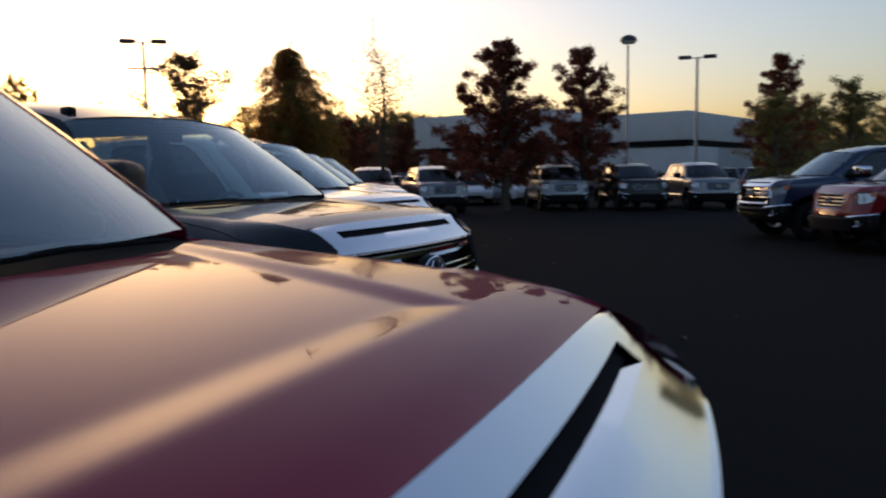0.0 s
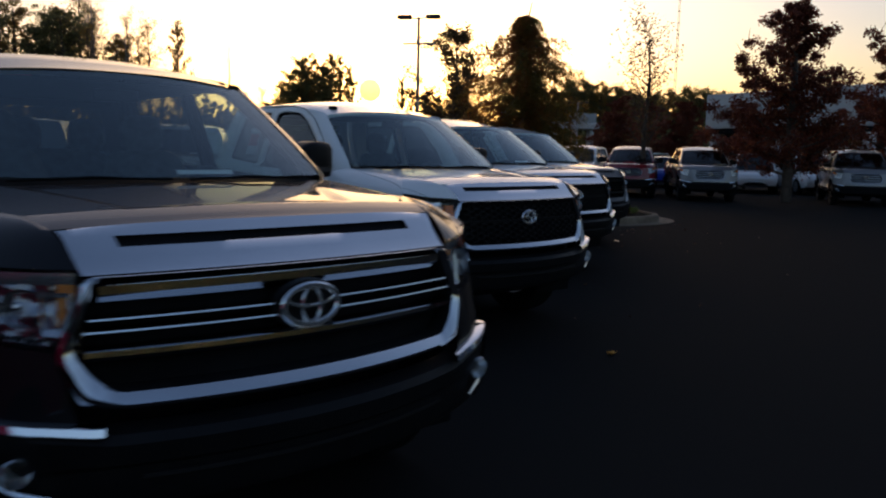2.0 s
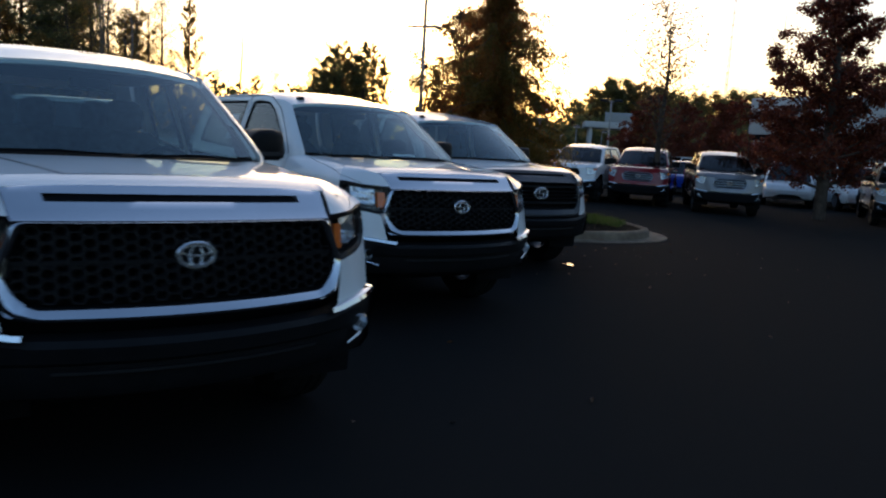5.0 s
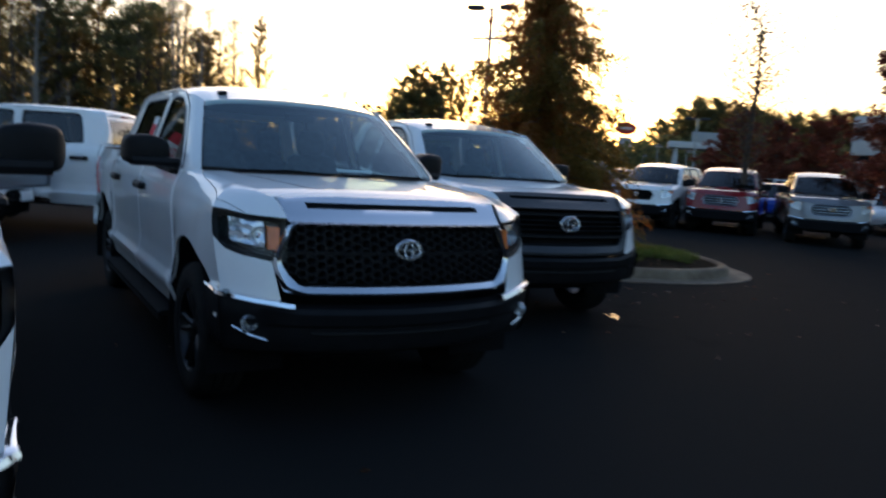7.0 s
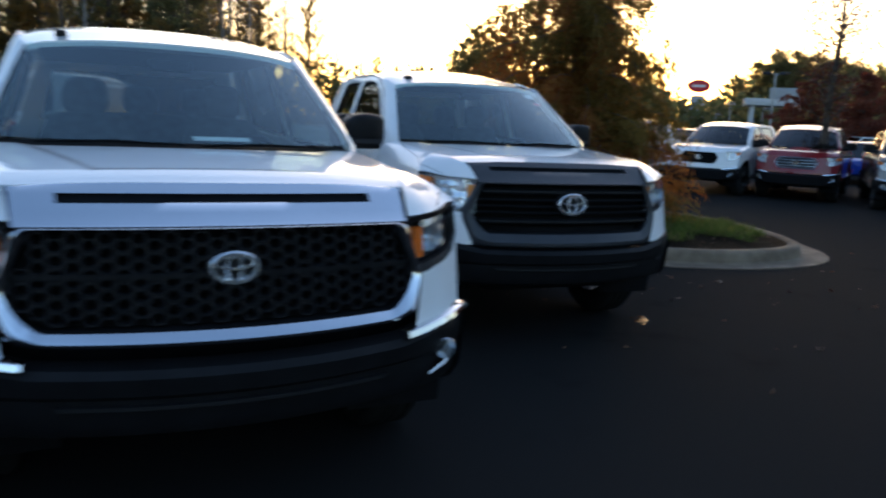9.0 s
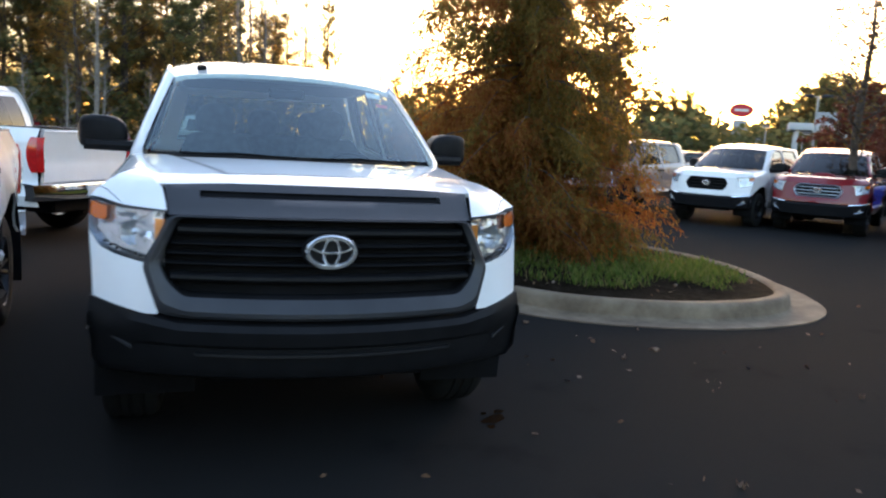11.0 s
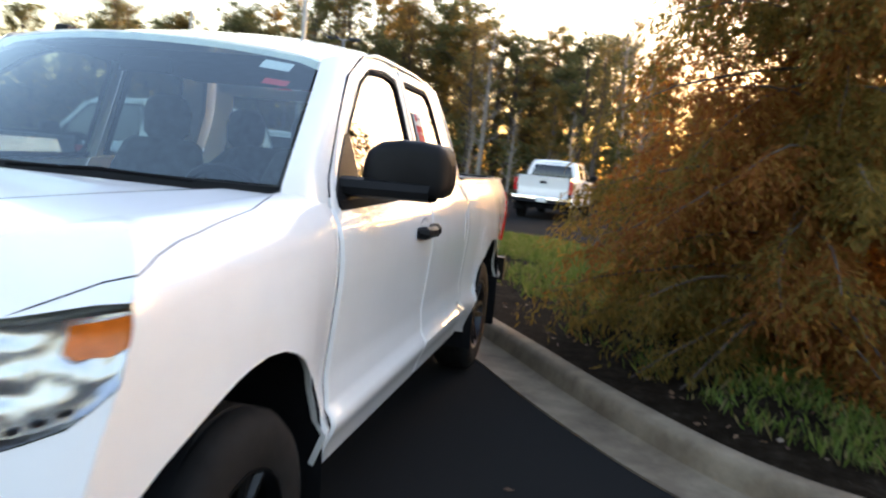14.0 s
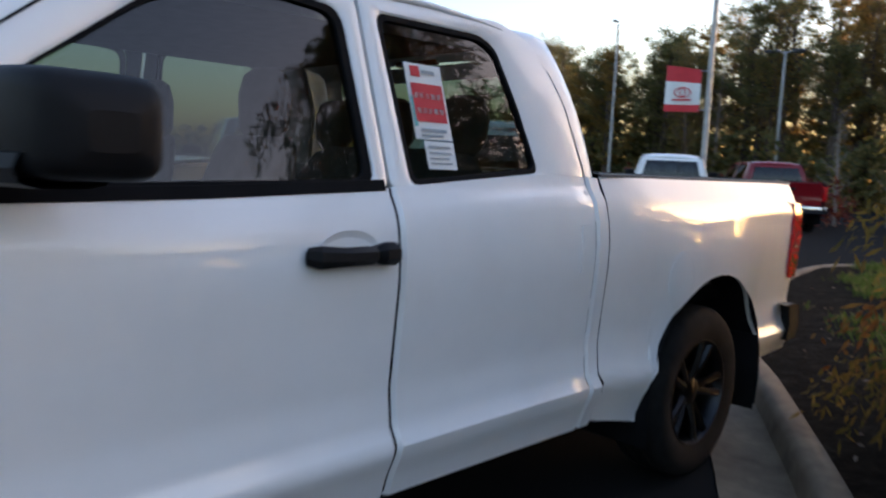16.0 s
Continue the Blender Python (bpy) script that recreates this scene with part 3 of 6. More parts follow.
            part("inner_frame", square if s > 0 else square.flipped(), LAMP_CHROME, lamp_ob, "square chrome lamp frame")
        for bx, bz, br in ((0.79, 1.04, 0.052),) if front == "mesh" else ((0.80, 1.035, 0.056),):
            by = front_y(bx, bz)
            bowl = Shape().lathe([(by + 0.008, br), (by + 0.018, br * 0.93), (by + 0.04, br * 0.72), (by + 0.055, br * 0.4), (by + 0.06, 0.016), (by + 0.028, 0.014), (by + 0.022, 0.001)], (bx - 0.005, 0, bz), "y", 9)
            part("bowl", bowl if s > 0 else bowl.flipped(), LAMP_CHROME, lamp_ob, "faceted chrome bowl", 12)
        if front == "mesh":
            ax0, ax1 = 0.696, 0.748
        else:
            ax0, ax1 = (0.905, 0.94) if front != "dark" else (0.90, 0.938)
        if front == "mesh":
            amb = Shape().slab([[(lerp(ax0, ax1, k / 3), front_y(lerp(ax0, ax1, k / 3), z) + 0.012, z) for k in range(4)] for z in (0.975, 1.01, 1.05, 1.09)], (0, 0.03, 0))
        else:
            # a wedge that widens towards the outer end
            fc = lampface(0.008, 0.004, 20, 12)
            amb = Shape().slab([[fc[round(lerp(lerp(8.0, 5.5, k / 4), 11.0, r / 4))][16 + k] for k in range(5)] for r in range(5)], (0, 0.02, 0))
        part("marker", amb if s > 0 else amb.flipped(), AMBER, lamp_ob, "amber marker lens")
        if front != "mesh":
            amb = Shape().slab([[(lerp(0.674, 0.712, k / 3), front_y(lerp(0.674, 0.712, k / 3), 1.05) + 0.02, z) for k in range(4)] for z in (0.975, 1.02, 1.06, 1.10)], (0, 0.03, 0))
            part("turn_lamp", amb if s > 0 else amb.flipped(), PALE_AMBER, lamp_ob, "pale amber turn lamp")
        if front in ("bars", "dark") and not far:
            for k in range(9):
                x = lerp(0.71, 0.915, k / 8)
                z = lamp_low(x) + 0.020
                bead = Shape().box(x - 0.006, x + 0.006, front_y(x, z) + 0.004, front_y(x, z) + 0.03, z - 0.005, z + 0.005, 0.002)
                part("bead", bead if s > 0 else bead.flipped(), BLACK_PLASTIC, lamp_ob)
    # -- band over the grille with its slot
    if front != "hex":
        band = Shape()
        cut = 0.535 / 0.67
        xs = [-1, -0.97, -0.93, -0.87] + [lerp(-cut, cut, i / 22) for i in range(23)] + [0.87, 0.93, 0.97, 1]

        def line(w, z, d=0.0, drop=0.0, part_of=None):
            return [(u * w, band_y(u * w, z) + d, z - drop * u ** 4) for u in (part_of or xs)]
        low, high = 1.187, 1.216
        band.grid([line(0.655, 1.122, 0.04), line(0.656, 1.122, -0.004), line(0.658, 1.130), line(0.664, 1.160), line(0.668, low)])
        band.grid([line(0.672, high), line(0.682, 1.238, 0, 0.004), line(0.694, 1.249, 0, 0.018)])
        for side in (xs[:5], xs[-5:]):
            band.grid([line(0.668, low, 0, 0, side), line(0.670, 1.2015, 0, 0, side), line(0.672, high, 0, 0, side)])
        # the slot's own walls
        mid = xs[4:-4]
        band.grid([line(0.668, low, 0, 0, mid), line(0.668, low + 0.004, 0.03, 0, mid)])
        band.grid([line(0.672, high - 0.002, 0.03, 0, mid), line(0.672, high, 0, 0, mid)])
        for s in (1, -1):
            # the end turns back to the fender
            edge = [(0.656, 1.122, -0.004, 0), (0.658, 1.130, 0, 0), (0.664, 1.160, 0, 0), (0.668, low, 0, 0), (0.670, 1.2015, 0, 0), (0.672, high, 0, 0), (0.682, 1.238, 0, 0.004), (0.694, 1.249, 0, 0.018)]
            ends = [[(s * (w + k * 0.012), band_y(w, z) + d + k * 0.05, z - drop - k * 0.004) for w, z, d, drop in edge] for k in (0, 1, 2)]
            band.grid(ends, s > 0)
        part("hood_band", band.weld(), chrome, root, "broad hood band with a slot" if front == "dark" else "chrome hood band with a slot", 28)
        part("hood_slot", Shape().grid([[(x, band_y(x, z) + 0.022, z) for x in np.linspace(-0.53, 0.53, 17)] for z in (1.178, 1.228)]), MATTE_BLACK, root)
    # -- grille
    if front == "hex":
        out_l = rounded([(0.41, 1.115), (-0.41, 1.115), (-0.51, 0.985), (-0.43, 0.83), (0.43, 0.83), (0.51, 0.985)], 0.05)
        in_l = rounded([(0.38, 1.088), (-0.38, 1.088), (-0.465, 0.985), (-0.40, 0.862), (0.40, 0.862), (0.465, 0.985)], 0.045)
    else:
        out_l = rounded([(0.655, 1.12), (-0.655, 1.12), (-0.765, 0.905), (-0.70, 0.72), (-0.60, 0.705), (0.60, 0.705), (0.70, 0.72), (0.765, 0.905)], 0.03)
        in_l = rounded([(0.612, 1.108), (-0.612, 1.108), (-0.69, 0.93), (-0.66, 0.865), (-0.60, 0.80), (0.60, 0.80), (0.66, 0.865), (0.69, 0.93)], 0.03)
        if front != "dark":
            out_l = [(x * table(z, [0.75, 0.9, 1.1], [0.98, 0.965, 1.0]), z if z > 0.75 else z + 0.045) for x, z in out_l]
    frame_l = rounded([(0.70, 1.128), (-0.70, 1.128), (-0.745, 0.955), (-0.71, 0.71), (0.71, 0.71), (0.745, 0.955)], 0.05)
    if front == "hex":
        out_l, in_l, frame_l = dense(out_l, in_l, frame_l)
    else:
        out_l, in_l = dense(out_l, in_l)
    at = lambda p, d: (p[0], front_y(p[0], p[1]) + d, p[1])
    grille = part("grille", ring_of(out_l, in_l, at), chrome if front != "hex" else trim, root, "dark grey grille surround" if front == "dark" else "bright metal grille surround", 22)
    back = Shape().grid([[(x * table(z, [0.78, 0.93, 1.12], [0.93, 1.03, 0.93]), front_y(x, z) + 0.085, z) for x in np.linspace(-0.68, 0.68, 15)] for z in np.linspace(0.79, 1.125, 8)])
    part("grille_backing", back, MATTE_BLACK, grille)
    if front == "hex":
        part("nose_panel", Shape().grid([[at(p, 0.006) for p in frame_l], [at((lerp(p[0], q[0], 0.5), lerp(p[1], q[1], 0.5)), -0.004) for p, q in zip(frame_l, out_l)], [at(q, 0.002) for q in out_l]], False, True), body, root, "", 60)
        part("hood_nose", Shape().grid([[(u * w, band_y(u * w, z), z) for u in (lerp(-1, 1, i / 28) for i in range(29))] for w, z in ((0.664, 1.124), (0.668, 1.15), (0.674, 1.185), (0.682, 1.22), (0.696, 1.2495))]), body, root, "", 60)
        part("lower_inlet", Shape().slab([[(x, front_y(x, 0.6) - 0.032, z) for x in np.linspace(-0.74 - 0.2 * (z - 0.5), 0.74 + 0.2 * (z - 0.5), 13)] for z in (0.44, 0.52, 0.60, 0.655)], (0, 0.02, 0)), MATTE_BLACK, root, "black lower inlet")
    part("grille_liner", Shape().grid([[at((lerp(p[0], q[0], 0.9), lerp(p[1], q[1], 0.9)), 0.0102) for p, q in zip(out_l, in_l)], [at(q, 0.024) for q in in_l], [at((q[0] * 0.99, q[1]), 0.09) for q in in_l]], False, True), MATTE_BLACK, grille)
    half = lambda z: table(z, [0.80, 0.865, 0.93, 1.108], [0.60, 0.66, 0.69, 0.612]) if front != "hex" else table(z, [0.862, 0.985, 1.088], [0.40, 0.465, 0.38])
    if front == "mesh":
        net = Shape()
        for col in range(-14, 15):
            x = 0.049 * col
            for row in range(8):
                z = 0.812 + 0.045 * row + (0.0225 if col % 2 else 0)
                if z > 1.095 or z < 0.828 or abs(x) + 0.026 > half(z):
                    continue
                hexa = [(x + p, z + q) for p, q in ((0.031, 0), (0.018, 0.0225), (-0.018, 0.0225), (-0.031, 0), (-0.018, -0.0225), (0.018, -0.0225))]
                rings = [[(x + (p[0] - x) * k, front_y(x + (p[0] - x) * k, z) + d, z + (p[1] - z) * k) for p in hexa] for k, d in ((1.0, 0.020), (0.80, 0.020), (0.70, 0.032), (0.66, 0.075))]
                net.grid(rings, False, True)
        part("grille_mesh", net, MESH_PLASTIC, grille, "dark honeycomb grille insert", 40)
        bar = Shape().grid([[(x, front_y(x, 0.97) + d, z) for x in np.linspace(-0.66, 0.66, 21)] for d, z in [(0.05, 0.950), (0.018, 0.954), (0.018, 0.972), (0.05, 0.976)]], True)
        part("grille_bar", bar, BLACK_PLASTIC, grille)
    else:
        if front == "bars":
            bars = [(1.072, 0.032, CHROME), (0.996, 0.007, CHROME), (0.962, 0.007, CHROME), (0.900, 0.021, CHROME)]
        elif front == "dark":
            bars = [(1.060, 0.020, BLACK_PLASTIC), (1.005, 0.006, MATTE_BLACK), (0.965, 0.006, MATTE_BLACK), (0.925, 0.006, MATTE_BLACK), (0.868, 0.018, BLACK_PLASTIC)]
        else:
            bars = [(1.04, 0.012, trim), (0.97, 0.012, trim), (0.90, 0.012, trim)]
        for z, h, mt in bars:
            w = half(z) - 0.012
            bar = Shape().grid([[(x, front_y(x, z) + d, z + q) for x in np.linspace(-w, w, 21)] for d, q in [(0.07, -h), (0.022, -h * 0.9), (0.008, -h * 0.2), (0.010, h * 0.5), (0.03, h * 0.95), (0.07, h)]], True)
            part("grille_bar", bar, mt, grille)
    # the badge: an oval ring with two smaller ovals
    ey = front_y(0, 0.985) - 0.012 if front != "mesh" else front_y(0, 0.985) + 0.004
    big = {"hex": 0.075, "mesh": 0.074}.get(front, 0.10)
    badge = part("badge", oval(0, 0.985, big, big * 0.64, ey, 0.0115), BADGE, grille, "plain chrome oval badge")
    part("badge_arc", oval(0, 0.985 + big * 0.27, big * 0.86, big * 0.30, ey - 0.002, 0.0065), BADGE, badge)
    part("badge_loop", oval(0, 0.985, big * 0.34, big * 0.56, ey - 0.003, 0.0065), BADGE, badge)
    o = part("badge_base", Shape().lathe([(ey + 0.045, 0.13), (ey + 0.015, 0.125), (ey + 0.008, 0.0005)], (0, 0, 0), "y", 28), BLACK_PLASTIC, badge)
    o.scale, o.location = (big / 0.105, 1, big / 0.105 * 0.66), (0, 0, 0.985)
    # -- bumper
    lower = BLACK_PLASTIC
    n = 28

    def bump_row(w, dy, z, lift=0.0):
        return [(x, front_y(x, min(z, 0.72)) - 0.028 + dy, z + lift * max(0, abs(x) - 0.62)) for x in (lerp(-w, w, i / n) for i in range(n + 1))]
    bumper = part("front_bumper", Shape().grid([bump_row(0.965, 0.09, 0.70, 0.2), bump_row(0.97, 0.02, 0.685, 0.22), bump_row(0.975, 0.0, 0.66, 0.16), bump_row(0.975, 0.012, 0.60, 0.05), bump_row(0.97, 0.03, 0.585), bump_row(0.965, 0.035, 0.50), bump_row(0.94, 0.06, 0.455), bump_row(0.90, 0.12, 0.43)], True), lower, root, "black plastic lower bumper", 30)
    for s in (1, -1):
        wrap = []
        for k in range(7):
            y = lerp(0.285, 0.512, k / 6)
            hi = 0.055 if front == 'dark' else 0.0
            wrap.append([(s * (side_x(y, 0.66, rear) + dx + 0.012 * math.sin(math.pi * k / 8)), y, z) for dx, z in ((-0.06, 0.765 - hi), (0.004, 0.757 - hi), (0.012, 0.70 - hi * 0.6), (0.004, 0.64), (-0.004, 0.585), (-0.01, 0.50), (-0.05, 0.45), (-0.1, 0.44))])
        part("bumper_side", Shape().grid(wrap, s > 0), lower, bumper)
    part("air_slot", Shape().grid([[(x, front_y(x, 0.6) + d, z) for x in np.linspace(-0.55, 0.55, 13)] for d, z in [(0.03, 0.572), (-0.014, 0.566), (-0.016, 0.553), (0.012, 0.548)]], True), BLACK_PLASTIC, bumper)
    for s in (1, -1):
        if front != "dark":
            # one bright strip from the bumper's face round the corner to the wheel arch
            plan = [(x, front_y(x, 0.70) - 0.030) for x in np.linspace(0.64, 0.985, 13)]
            plan += [(side_x(y, 0.68, rear) + 0.016, y) for y in np.linspace(plan[-1][1] + 0.03, 0.505, 7)]
            cols = []
            for k, (x, y) in enumerate(plan):
                a, b = Vector(plan[max(k - 1, 0)]), Vector(plan[min(k + 1, len(plan) - 1)])
                t = (b - a).normalized()
                out = Vector((t.y, -t.x))
                lift = 0.15 * max(0, min(x, 0.985) - 0.66) + 0.08 * max(0, y - plan[12][1])
                thin = table(k, [0, 12, 19], [1.0, 0.8, 0.45])
                cols.append([(x + out.x * q, y + out.y * q, 0.700 + lift + h * thin) for q, h in ((-0.03, 0.018), (-0.006, 0.017), (0.003, 0.013), (0.010, -0.008), (0.006, -0.014), (-0.02, -0.016))])
            c = Shape().grid(cols, True)
            part("bumper_cap", c if s > 0 else c.flipped(), CHROME, bumper, "chrome bumper corner", 28)
            lip = Shape().tube([(0.76, front_y(0.76, 0.6) - 0.02, 0.520), (0.84, front_y(0.84, 0.6) - 0.02, 0.545), (0.915, front_y(0.915, 0.6) - 0.02, 0.585)], [0.007, 0.009, 0.006], 6)
            part("fog_trim", lip if s > 0 else lip.flipped(), CHROME, bumper)
            fy = front_y(0.845, 0.6) - 0.018
            fog = Shape().lathe([(fy - 0.012, 0.044), (fy - 0.018, 0.040), (fy - 0.008, 0.036), (fy + 0.01, 0.024), (fy + 0.012, 0.0005)], (0.845, 0, 0.605), "y", 20)
            fg = part("fog_lamp", fog if s > 0 else fog.flipped(), LAMP_CHROME, bumper, "round fog lamp")
            part("fog_lens", (lambda q: q if s > 0 else q.flipped())(Shape().lathe([(fy - 0.018, 0.040), (fy - 0.024, 0.026), (fy - 0.026, 0.0005)], (0.845, 0, 0.605), "y", 20)), LENS, fg, "", shadow=False)
        else:
            q = Shape().slab([[(x, front_y(x, 0.6) - 0.012, z + (x - 0.84) * 0.5) for x in (0.80, 0.84, 0.88)] for z in (0.585, 0.60)], (0, 0.03, 0))
            part("fog_blank", q if s > 0 else q.flipped(), GREY_PLASTIC, bumper)
    # -- sides
    for s in (1, -1):
        mk = (lambda q: q) if s > 0 else (lambda q: q.flipped())
        doors = []
        for nm, y0, y1 in (("front_door", 1.560, b_seam - 0.004), ("rear_door", b_seam + 0.004, c_seam - 0.004)):
            top = lambda y: belt(y)
            d = part(nm, mk(side_panel(y0, y1, top, rear, 0.43, shoulder=True, rows=34)), body, root, "", 40)
            doors.append(d)
        bed = side_panel(cab_end + 0.012, bed_end, lambda y: 1.372, rear, 0.47, rear, rows=30)
        capx = [[(side_x(y, 1.372, rear) - k, y, z) for k, z in ((0, 1.372), (0.008, 1.382), (0.04, 1.386), (0.075, 1.38), (0.08, 1.30), (0.08, 0.85))] for y in np.linspace(cab_end + 0.012, bed_end, 8)]
        part("bed_side", mk(bed), body, root, "", 40)
        part("bed_rail", mk(Shape().grid(capx, True)), BLACK_PLASTIC, root, "black bed rail cap")
        corner = side_panel(c_seam + 0.004, cab_end - 0.002, lambda y: belt(y), rear, 0.43, shoulder=True, rows=24)
        part("cab_corner", mk(corner), body, root, "", 40)
        # upper frames and panes
        def up(p, d=0.0):
            z = p[1] + rise(*p)
            return (upper_x(z) - d, p[0], z)
        e = ext
        fo = [(1.562, 1.278), (b_seam - 0.006, 1.314), (2.80, 1.800), (2.60, 1.826), (2.27, 1.812), (2.03, 1.742), (1.83, 1.588), (1.60, 1.375)]
        fi = [(1.622, 1.290), (2.762, 1.324), (2.742, 1.760), (2.60, 1.773), (2.32, 1.768), (2.17, 1.725), (1.93, 1.565), (1.67, 1.362)]
        ro = [(b_seam + 0.006, 1.314), (3.752 + e, 1.362), (3.715 + e, 1.60), (3.60 + e, 1.785), (3.42 + e, 1.828), (2.812, 1.812)]
        ri = [(2.898, 1.326), (3.49 + e, 1.374), (3.445 + e, 1.57), (3.385 + e, 1.742), (3.315 + e, 1.772), (2.872, 1.772)]
        for door, lo, li, r, pane_m in ((doors[0], fo, fi, 0.05, SIDE_GLASS), (doors[1], ro, ri, 0.035, SIDE_GLASS if cab == "double" else DARK_GLASS)):
            oo, ii = rounded(lo, 0.03), rounded(li, r)
            fr = Shape().grid([[up(p, 0.03) for p in oo], [up(p, 0.003) for p in oo], [up((lerp(p[0], q[0], 0.1), lerp(p[1], q[1], 0.1)), -0.001) for p, q in zip(oo, ii)], [up((lerp(p[0], q[0], 0.85), lerp(p[1], q[1], 0.85)), -0.001) for p, q in zip(oo, ii)], [up(q, 0.006) for q in ii]], False, True)
            part("window_frame", mk(fr), body, door, "", 40)
            seal = Shape().grid([[up(p, 0.002) for p in ii], [up((p[0] + (np.mean([q[0] for q in li]) - p[0]) * 0.045, p[1] + (1.55 - p[1]) * 0.07), 0.004) for p in ii], [up((p[0] + (np.mean([q[0] for q in li]) - p[0]) * 0.05, p[1] + (1.55 - p[1]) * 0.08), 0.03) for p in ii]], False, True)
            part("window_seal", mk(seal), MATTE_BLACK, door, "black rubber window seal")
            part("window", mk(Shape().fan([up(p, 0.014) for p in ii])), pane_m, door, "side window pane", shadow=False)
        strip = Shape().slab([[(upper_x(belt(y)) + 0.012 - k * 0.012, y, belt(y) - 0.008 + 0.030 * k) for y in np.linspace(1.625, 2.79, 12)] for k in (0, 1)], (-0.02, 0, 0), True)
        part("belt_trim", mk(strip), MATTE_BLACK, doors[0])
        run = rounded([(1.557, 1.300), (1.585, 1.372), (1.70, 1.478), (1.83, 1.594), (2.03, 1.748), (2.27, 1.819), (2.60, 1.833), (2.80, 1.830)], 0.02)[4:-4]
        cut = Shape().tube([up(p, -0.001) for p in run], [0.0035] * len(run), 6)
        part("door_seam", mk(cut), MATTE_BLACK, doors[0])
        # C pillar
        cp = []
        for t in (0, 0.3, 0.6, 1.0):
            row = []
            for k in range(9):
                q = k / 8
                a = (table(q, [0, 0.1, 0.54, 0.8, 1.0], [3.757, 3.750, 3.716, 3.645, 3.53]) + e, lerp(1.368, 1.80, q))
                b = (3.848 - 0.135 * q ** 2.6 + e, lerp(1.366, 1.805, q))
                p = (lerp(a[0], b[0], t), lerp(a[1], b[1], t))
                x, y, z = up(p)
                row.append((x - 0.03 * t * t * t, y, z))
            p = row[-1]
            row.append((p[0] - 0.03, p[1] - 0.012, p[2] + 0.020))
            row.append((p[0] - 0.08, p[1] - 0.03, p[2] + 0.030))
            cp.append(row)
        # the pillar's top curls into the roof
        part("rear_pillar", mk(Shape().grid(cp, True)), body, root, "", 60)
        # A pillar
        ap = []
        for k in range(-1, 11):
            q = max(k, 0) / 10
            w = Vector((lerp(0.825, 0.676, q), lerp(1.368, 1.970, q ** 0.95), lerp(1.352, 1.790, q ** 0.9)))
            d = (lerp(1.556, 2.24, q ** 1.05), lerp(1.315, 1.812, q ** 0.90))
            dd = Vector(up(d, 0.002))  # along the door
            if k < 0:
                w, dd = w + Vector((0, -0.01, -0.06)), dd + Vector((0.01, 0, -0.06))
            mid = (w + dd) / 2 + Vector((0.018, -0.02, 0.012))
            ap.append([w, w * 0.5 + mid * 0.5 + Vector((0.006, -0.006, 0.004)), mid, mid * 0.5 + dd * 0.5 + Vector((0.006, -0.004, 0.003)), dd])
        part("windscreen_pillar", mk(Shape().grid(ap)), body, root, "", 70)
        # mirror
        arm = Shape().grid([[(lerp(0.86, 1.16, t), lerp(1.745, 1.875, t) + 0.080 * math.copysign(abs(math.cos(a)) ** 0.6, math.cos(a)), 1.352 + 0.034 * math.copysign(abs(math.sin(a)) ** 0.6, math.sin(a))) for a in (2 * math.pi * i / 10 for i in range(10))] for t in np.linspace(0, 1, 5)], False, True)
        shell = []
        for q in (0, 0.06, 0.2, 0.45, 0.7, 0.88, 0.96, 1.0):
            x = lerp(0.935, 1.205, q)
            h0 = lerp(1.335, 1.332, q)
            h1 = table(q, [0, 0.06, 0.2, 0.45, 0.8, 0.88, 0.96, 1.0], [1.455, 1.485, 1.512, 1.525, 1.524, 1.518, 1.502, 1.475])
            h0 += table(q, [0.88, 0.96, 1.0], [0, 0.010, 0.030])
            depth = table(q, [0, 0.06, 0.3, 0.85, 0.96, 1], [0.06, 0.085, 0.112, 0.112, 0.095, 0.070])
            ring = []
            for i in range(20):
                a = 2 * math.pi * (i + 0.5) / 20
                cz, cy = math.sin(a), math.cos(a)
                z = (h0 + h1) / 2 + (h1 - h0) / 2 * math.copysign(abs(cz) ** 0.30, cz)
                y = 1.834 + 0.105 * q + depth * math.copysign(abs(cy) ** 0.38, cy)
                ring.append((x, y, z))
            shell.append(ring)
        mid = sum((Vector(p) for p in shell[-1]), Vector()) / len(shell[-1])
        shell.append([mid.lerp(Vector(p), 0.62) + Vector((0.007, 0, 0)) for p in shell[-1]])
        sh = Shape().grid(shell, True, True).fan(shell[0]).fan(shell[-1], True)
        mr = part("mirror", mk(sh), cap, doors[0], "black door mirror" if cap is BLACK_PLASTIC else "bright door mirror", 70)
        part("mirror_arm", mk(arm), BLACK_PLASTIC, mr)
        part("mirror_sail", mk(Shape().slab([[up((y, z), -0.004) for y in np.linspace(table(z, [1.288, 1.298, 1.315, 1.34, 1.40, 1.53], [1.66, 1.634, 1.622, 1.632, 1.69, 1.845]), 1.885, 4)] for z in (1.288, 1.298, 1.315, 1.34, 1.362, 1.42, 1.48, 1.528)], (-0.015, 0, 0), True)), BLACK_PLASTIC, mr)
